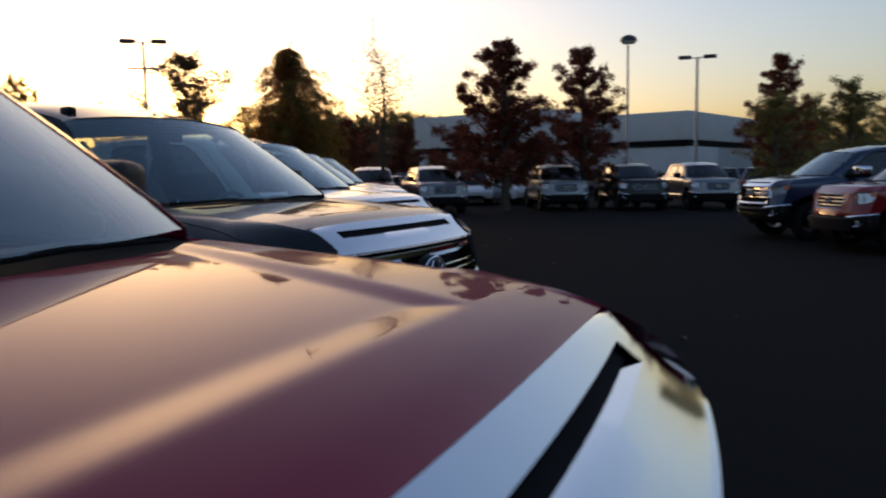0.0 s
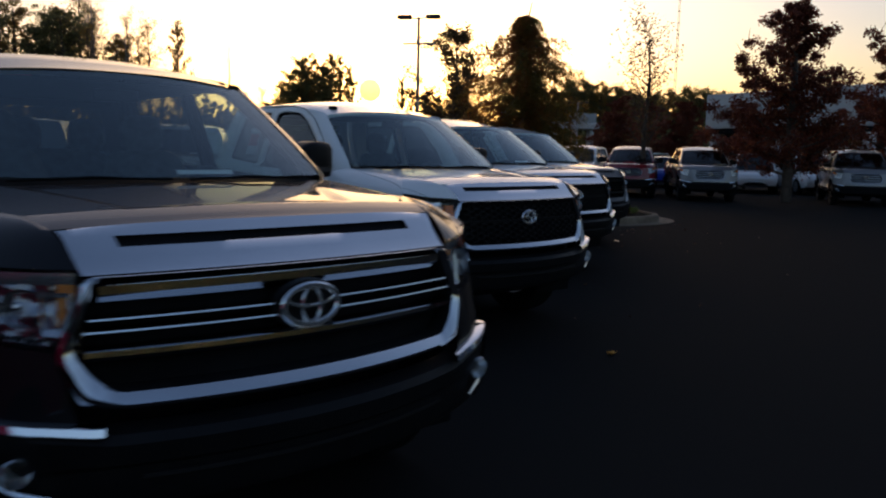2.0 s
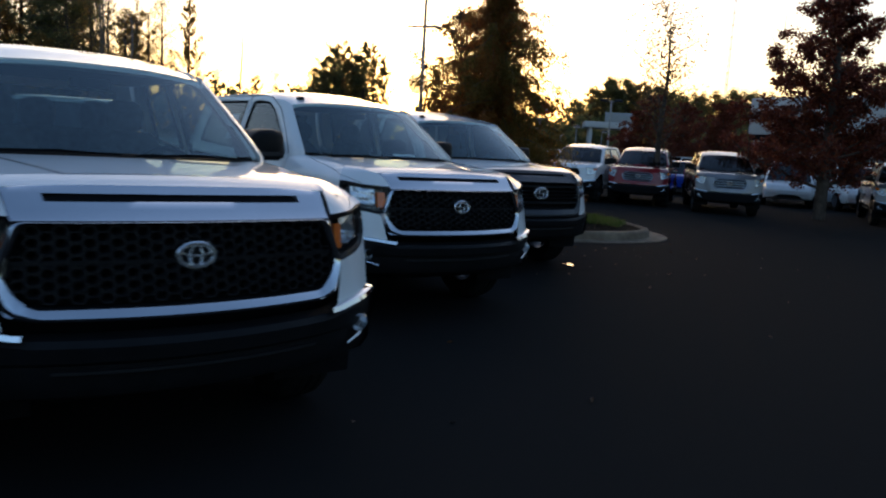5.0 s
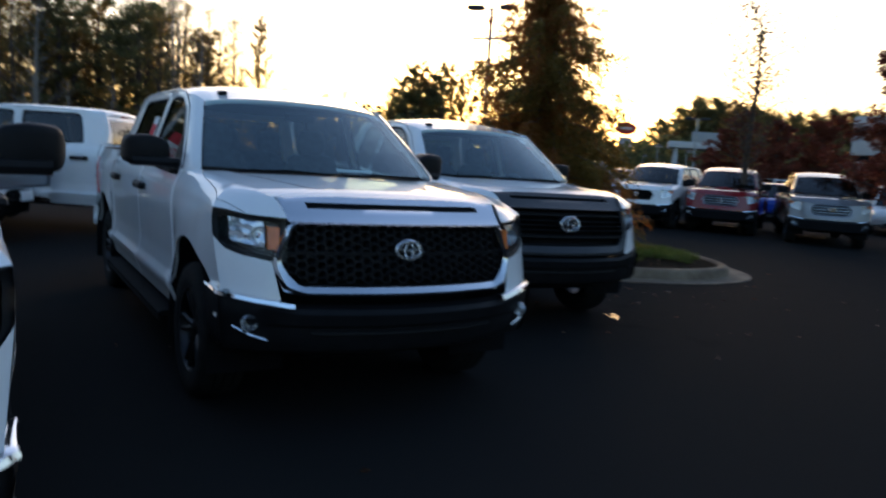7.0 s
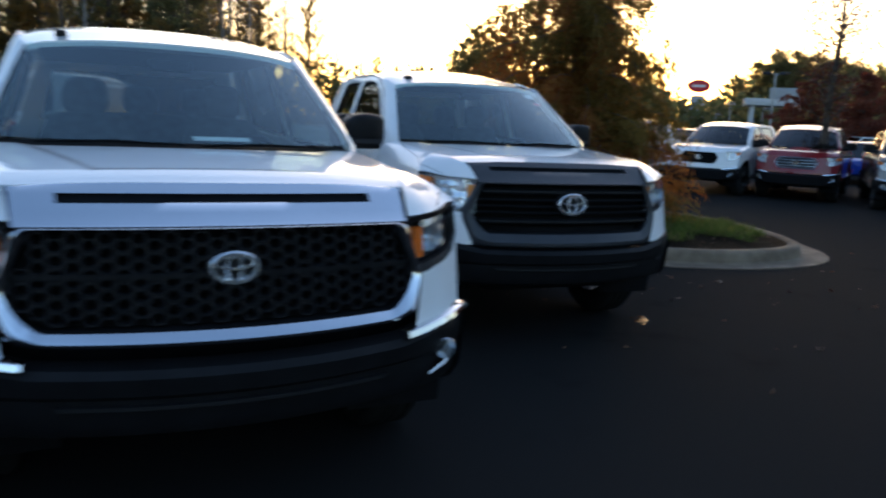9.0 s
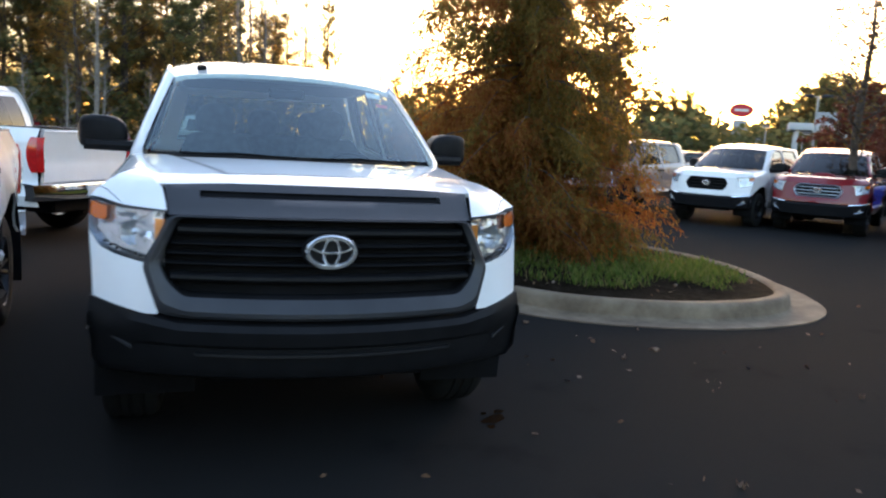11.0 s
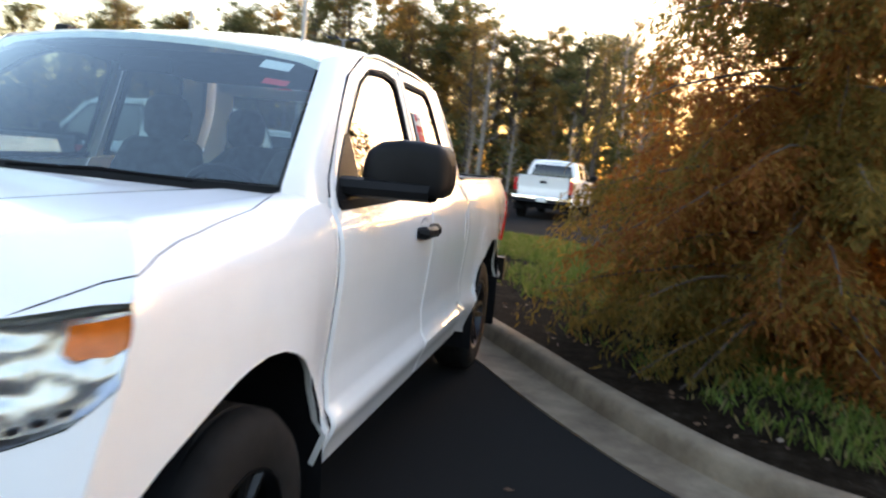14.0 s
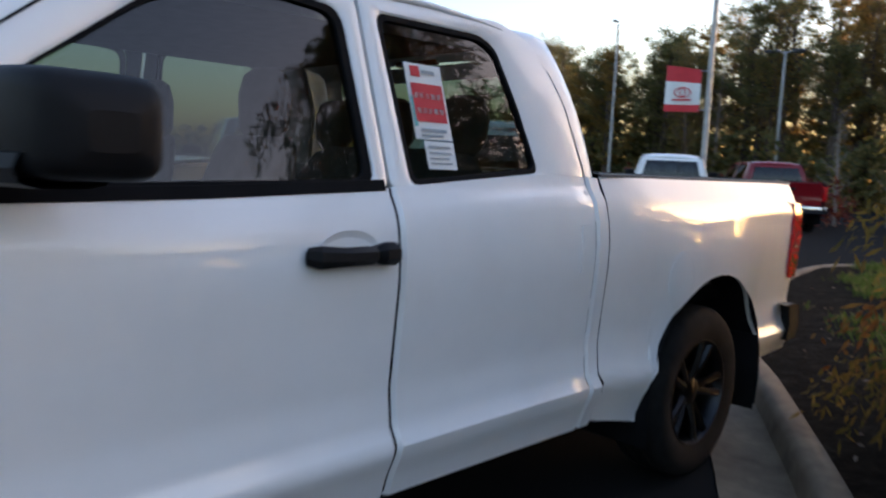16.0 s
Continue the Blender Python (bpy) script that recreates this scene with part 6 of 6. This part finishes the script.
def lamp_post(label, x, y, height, turn, heads=2, arm=0.62, cross=0.0):
    root = new("lamp_post")
    root.matrix_basis = pose(x, y, 0, 0, 0, turn)
    tagged(root, label, "lamp post")
    part("footing", Shape().lathe([(0.0, 0.28), (0.55, 0.28), (0.58, 0.25), (0.58, 0.0005)], (0, 0, 0), "z", 20), CONCRETE, root, "concrete footing")
    part("pole", Shape().tube([(0, 0, 0.5), (0, 0, height * 0.5), (0, 0, height)], [0.095, 0.085, 0.07], 10), GALVANISED, root)
    for s in ((1, -1) if heads == 2 else (1,)):
        part("arm", Shape().tube([(0, 0, height - 0.06), (s * arm * 0.5, 0, height - 0.03)], [0.035, 0.03], 8), GALVANISED, root)
        hd = [[(s * (arm * 0.45 + lx), w * sy, height + z) for lx, w in ((0, 0.09), (0.12, 0.17), (0.55, 0.19), (0.68, 0.12))] for sy, z in ((-1, -0.06), (-1, 0.04), (-0.6, 0.10), (0.6, 0.10), (1, 0.04), (1, -0.06))]
        part("lamp_head", Shape().slab(hd, (0, 0, -0.02), s < 0), GREY_PLASTIC, root, "grey shoebox lamp head")
    if cross:
        part("cross_bar", Shape().tube([(-0.75, 0, cross), (0.75, 0, cross)], [0.05, 0.05], 8), GALVANISED, root)
    return root


lamp_post("twin-headed lamp post with a cross bar", 15.4, 22.7, 7.65, -52, 2, 0.75, 6.45)
lamp_post("twin-headed lamp post standing among the far rows", 45.0, 37.7, 5.9, -50, 2, 0.55)
post = lamp_post("twin-headed lamp post with a flag", -4.1, 25.0, 7.8, -20)
lamp_post("slim twin-headed lamp post by the building", 35.0, 1.9, 7.7, -80, 2, 0.7)
lamp_post("plain grey lamp post near the woods", -8.4, 44.5, 8.0, 10, 2)


def hooked_lamp(label, x, y, height, turn, k=1.0):
    root = new("street_lamp")
    root.matrix_basis = pose(x, y, 0, 0, 0, turn)
    tagged(root, label, "street lamp")
    part("pole", Shape().tube([(0, 0, 0), (0, 0, height * 0.6), (0, 0, height - 0.3), (0.08, 0, height - 0.05), (0.3, 0, height + 0.05)], [0.08, 0.06, 0.05, 0.045, 0.04], 8), GALVANISED, root)
    part("lamp_head", Shape().lathe([(height - 0.02, 0.42 * k), (height + 0.06 * k, 0.42 * k), (height + 0.2 * k, 0.33 * k), (height + 0.28 * k, 0.15 * k), (height + 0.3 * k, 0.0005)], (0.35, 0, 0), "z", 18), GREY_PLASTIC, root, "dark domed lamp head")
    part("lamp_bowl", Shape().lathe([(height - 0.02, 0.38 * k), (height - 0.12 * k, 0.30 * k), (height - 0.16 * k, 0.0005)], (0.35, 0, 0), "z", 18, True), PAPER, root, "pale lamp bowl")
    return root


hooked_lamp("tall lamp post with a domed head", 28.6, 4.1, 7.9, 10)
hooked_lamp("tall hooked street lamp behind the woods' edge", -14.5, 38.0, 9.0, 150, 0.3)
for x, y in ((33, 30), (40, 34), (37, 27), (52, 50)):
    copy_thing(bpy.data.objects["street_lamp"], pose(x, y, 0, 0, 0, x * 7) @ Matrix.Diagonal((0.6, 0.6, 0.40, 1)))


def flag():
    root = new("flag")
    root.matrix_basis = pose(-4.2, 24.9, 0, 0, 0, 14)
    tagged(root, "red and white dealer flag hanging from the lamp post", "flag")

    def cloth(u0, u1, v0, v1, dy=0.0):
        rows = []
        for i in range(9):
            v = lerp(v0, v1, i / 8)
            row = []
            for j in range(11):
                u = lerp(u0, u1, j / 10)
                row.append((-0.12 - 1.0 * u, 0.05 * math.sin(5 * u + 1.3 * v) + dy, 3.28 + 1.22 * v + 0.14 * u * (v ** 2)))
            rows.append(row)
        return Shape().slab(rows, (0, 0.006, 0))
    part("cloth", cloth(0, 1, 0.17, 0.68), PAPER, root, "white middle field")
    part("upper_stripe", cloth(0, 1, 0.68, 1.0), RED_PRINT, root, "red upper field")
    part("lower_stripe", cloth(0, 1, 0.0, 0.17), RED_PRINT, root, "red lower field")
    emb = oval(-0.62, 3.84, 0.23, 0.14, -0.05, 0.016)
    part("emblem", emb, RED_PRINT, root, "plain red oval emblem")
    part("emblem_loop", oval(-0.62, 3.84, 0.08, 0.12, -0.052, 0.013), RED_PRINT, root)
    part("word_bar", Shape().box(-0.90, -0.36, -0.062, -0.05, 3.60, 3.65), RED_PRINT, root, "plain red bar of lettering")
    part("upper_clip", Shape().tube([(-0.14, 0, 4.46), (0.1, 0, 4.46)], [0.015, 0.015], 6), GALVANISED, root)
    part("lower_clip", Shape().tube([(-0.14, 0, 3.33), (0.1, 0, 3.33)], [0.015, 0.015], 6), GALVANISED, root)


flag()


def road_sign(x, y):
    root = new("pole_sign")
    root.matrix_basis = pose(x, y, 0, 0, 0, -43)
    tagged(root, "red oval roadside sign on a grey pylon", "sign")
    part("pylon", Shape().box(-0.9, 0.9, -0.3, 0.3, 0, 6.2, 0.08), GREY_WALL, root)
    rows = [[(1.45 * k * math.cos(a), y0, 7.4 + 0.85 * k * math.sin(a)) for a in (2 * math.pi * i / 28 for i in range(28))] for k, y0 in ((0.02, -0.26), (0.9, -0.25), (1.0, -0.15), (1.0, 0.15), (0.9, 0.25), (0.02, 0.26))]
    part("oval_panel", Shape().grid(rows, False, True), RED_PRINT, root, "red oval panel")
    part("letter_bar", Shape().box(-0.8, 0.8, -0.29, -0.26, 7.25, 7.55), PAPER, root, "plain pale bar of lettering")


road_sign(73.0, 74.5)


def canopy(x, y, turn):
    root = new("station_canopy")
    root.matrix_basis = pose(x, y, 0, 0, 0, turn)
    tagged(root, "white flat-roofed canopy beyond the lots", "canopy")
    part("roof", Shape().box(-3.0, 3.0, -2.8, 2.8, 4.5, 5.2, 0.05), FACADE, root)
    for cx in (-2.2, 2.2):
        for cy in (-2.2, 2.2):
            part("column", Shape().box(cx - 0.2, cx + 0.2, cy - 0.2, cy + 0.2, 0, 4.5, 0.03), FACADE, root)
    part("sign_box", Shape().box(-0.7, 2.6, -2.7, -2.4, 5.2, 6.3, 0.05), GREY_WALL, root)


canopy(66, 56, -45)

# ---- the dealer's building ----


def building():
    root = new("dealer_building")
    a, b = Vector((58.8, 33.3)), Vector((53.0, 6.0))
    d = b - a
    ang = math.degrees(math.atan2(d.y, d.x))
    root.matrix_basis = pose(a.x, a.y, 0, 0, 0, ang)
    tagged(root, "white flat-roofed dealer building with dark glazed front", "building")
    L = d.length

    def wall(name, x0, x1, y0, y1, z0, z1, mt=FACADE, c=0.03):
        return part(name, Shape().box(x0, x1, y0, y1, z0, z1, c), mt, root)
    wall("parapet", -0.2, L * 0.55, -0.25, 18, 4.1, 7.2)
    wall("parapet", L * 0.55 + 0.02, L, 1.2, 18, 4.0, 6.3)
    wall("fascia", -0.1, L * 0.55, -0.1, 17.8, 3.6, 4.08, MATTE_BLACK)
    wall("fascia", L * 0.55 + 0.02, L - 0.1, 1.35, 17.8, 3.5, 3.98, MATTE_BLACK)
    wall("back_wall", 0.2, L - 0.2, 8.0, 17.6, 0, 3.6, GREY_WALL)
    wall("side_wall", L * 0.58, L - 0.05, 1.5, 8.0, 0, 3.48)
    for k in range(5):
        x = 0.2 + k * L * 0.135
        wall("column", x, x + 0.7, 0.0, 0.7, 0, 3.58)
    for k in range(12):
        x = 1.0 + k * (L * 0.56 - 1.6) / 12
        w = (L * 0.56 - 1.6) / 12
        win = part("window", Shape().box(x, x + w - 0.1, 1.0, 1.03, 0.35, 3.55), SHOP_GLASS, root, "dark shop window")
        part("mullion", Shape().box(x + w - 0.1, x + w, 0.96, 1.08, 0, 3.55), FACADE, win)
        part("transom", Shape().box(x, x + w - 0.1, 0.97, 1.07, 2.4, 2.5), FACADE, win)
    wall("plinth", 0.8, L * 0.57, 0.95, 1.1, 0, 0.34, GREY_WALL)
    part("wall_sign", Shape().box(2.0, 6.0, -0.33, -0.26, 5.2, 6.2, 0.02), GREY_WALL, root, "plain grey sign panel")


building()
mast = new("radio_mast")
mast.matrix_basis = pose(235, 152, 0)
tagged(mast, "tall thin lattice radio mast far off", "mast")
for k in range(3):
    a = 2 * math.pi * k / 3
    part("mast_leg", Shape().tube([(0.5 * math.cos(a), 0.5 * math.sin(a), 0), (0.3 * math.cos(a), 0.3 * math.sin(a), 60)], [0.12, 0.08], 6), GALVANISED, mast)
for z in range(4, 60, 4):
    part("brace", Shape().lathe([(z, 0.30), (z, 0.50), (z + 0.25, 0.50), (z + 0.25, 0.30)], (0, 0, 0), "z", 6), GALVANISED, mast)

# ---- the low sun itself ----
disc = Shape()
disc.lathe([(-42, 0.05), (-36.4, 21), (-21, 36.4), (0, 42), (21, 36.4), (36.4, 21), (42, 0.05)], (0, 0, 0), "z", 24)
sun_ball = new("backdrop_sun", disc.mesh("sun_ball", SUN_GLOW, 180))
sun_ball.location = SUN_WAY * 3000
tagged(sun_ball, "the setting sun low over the woods", "sun", "", "structure")

# ---- papers in the windows, litter on the asphalt ----


def window_paper(truck, name, label, y0, y1, z0, z1, rows, material=None, s=1, depth=0.009):
    """A sheet behind a side window, with printed bands and bars."""
    up = lambda y, z, d: (s * (upper_x(z) - d), y, z)
    sheet = part(name, Shape().slab([[up(y, z, depth) for y in np.linspace(y0, y1, 3)] for z in np.linspace(z0, z1, 3)], (-0.002 * s, 0, 0), s > 0), material or PAPER, truck, label)
    for y, w, z, h, mt in rows:
        part("print", Shape().slab([[up(q, r, depth - 0.003) for q in (y, y + w)] for r in (z, z + h)], (-0.001 * s, 0, 0), s > 0), mt, sheet)


rows = [(2.967, 0.128, 1.515, 0.115, RED_PRINT), (2.974, 0.038, 1.65, 0.032, RED_PRINT), (3.02, 0.052, 1.66, 0.012, GREY_PRINT), (2.978, 0.105, 1.485, 0.010, GREY_PRINT), (2.978, 0.09, 1.470, 0.008, GREY_PRINT), (2.958, 0.012, 1.50, 0.09, TEAL_PRINT)]
for k in range(5):
    rows.append((2.974 + 0.023 * k, 0.015, 1.585, 0.016, PAPER))
    rows.append((2.978 + 0.023 * k, 0.015, 1.54, 0.016, PAPER))
window_paper(t5, "window_label", "red and white price label in the rear side window", 2.955, 3.105, 1.462, 1.69, rows)
window_paper(t5, "window_sheet", "white printed sheet in the rear side window", 2.985, 3.105, 1.375, 1.458, [(2.995, 0.09, 1.437, 0.008, GREY_PRINT), (2.995, 0.095, 1.42, 0.006, GREY_PRINT), (2.995, 0.08, 1.404, 0.006, GREY_PRINT), (2.995, 0.09, 1.39, 0.005, GREY_PRINT)])
for tr in (t3, t4):
    window_paper(tr, "window_label", "white price label in the rear side window", 3.0, 3.2, 1.42, 1.68, [(3.01, 0.18, 1.5, 0.12, RED_PRINT)], s=-1)


def screen_sticker(truck, x, q, w, h, mt):
    hw = lerp(0.812, 0.668, q)
    rowsp = []
    for dz in (0, 1):
        qq = q + dz * h
        hw = lerp(0.812, 0.668, qq)
        row = []
        for dx in (0, 1):
            xx = x + dx * w
            u = xx / hw
            row.append((xx, lerp(1.368, 1.970, qq ** 0.95) - (0.20 - 0.09 * qq) * (1 - u * u) + 0.012, lerp(1.350, 1.790, qq ** 0.9) + 0.038 * qq * (1 - u * u) - 0.008))
        rowsp.append(row)
    part("screen_sticker", Shape().slab(rowsp, (0, 0.001, -0.001)), mt, truck, "small paper sticker inside the windscreen")


screen_sticker(t5, 0.50, 0.84, 0.10, 0.08, PAPER)
screen_sticker(t5, 0.55, 0.70, 0.08, 0.05, RED_PRINT)
for tr in (t2, t4):
    screen_sticker(tr, 0.02, 0.03, 0.26, 0.03, PAPER)


def crumpled(name, label, x, y, size, turn, material):
    random.seed(int(x * 100))
    rows = []
    for i in range(6):
        rows.append([(size * (i / 5 - 0.5) * (1 + random.gauss(0, 0.12)), size * 0.5 * (j / 4 - 0.5) * (1 + random.gauss(0, 0.25)), 0.004 + abs(random.gauss(0.012, 0.012))) for j in range(5)])
    ob = new(name, Shape().slab(rows, (0, 0, -0.003)).mesh(name, material, 20))
    ob.matrix_basis = pose(x, y, 0.002, 0, 0, turn)
    tagged(ob, label, "litter", "litter on the asphalt")


for k, (x, y, size, turn) in enumerate([(5.40, 3.15, 0.13, -30), (5.02, 3.0, 0.10, 60), (4.82, 4.11, 0.09, 10), (-2.6, -4.4, 0.16, 5), (6.05, 1.9, 0.08, 40), (4.3, 1.1, 0.10, 80), (3.2, 0.55, 0.06, 15), (-0.5, -1.9, 0.07, 33)]):
    if k == 0:
        crumpled("fallen_leaf", "single orange fallen leaf lying on the asphalt", -2.70, -2.50, 0.09, 25, AMBER_LEAF)
    crumpled("crumpled_paper", "brown crumpled scrap lying on the asphalt", x, y, size * 0.55, turn, LITTER_LEAF)

# a wet patch where a truck has dripped
WET = plain("wet_film", (0.004, 0.004, 0.004), 0.06, 0, 0.2, 30.0)
patch = Shape()
for cx, cy, rx, ry in ((0, 0, 0.085, 0.050), (0.12, 0.05, 0.035, 0.022), (-0.10, -0.05, 0.028, 0.020), (0.03, 0.09, 0.022, 0.016)):
    patch.fan([(cx + rx * (1 + 0.22 * math.sin(3 * a + cx * 40)) * math.cos(a), cy + ry * (1 + 0.2 * math.cos(2 * a + cy * 50)) * math.sin(a), 0.004) for a in (2 * math.pi * i / 20 for i in range(20))])
puddle = new("puddle", patch.mesh("puddle", WET, 20))
puddle.matrix_basis = pose(3.57, 2.16, 0, 0, 0, 30)
tagged(puddle, "small dark wet patch on the asphalt", "puddle")
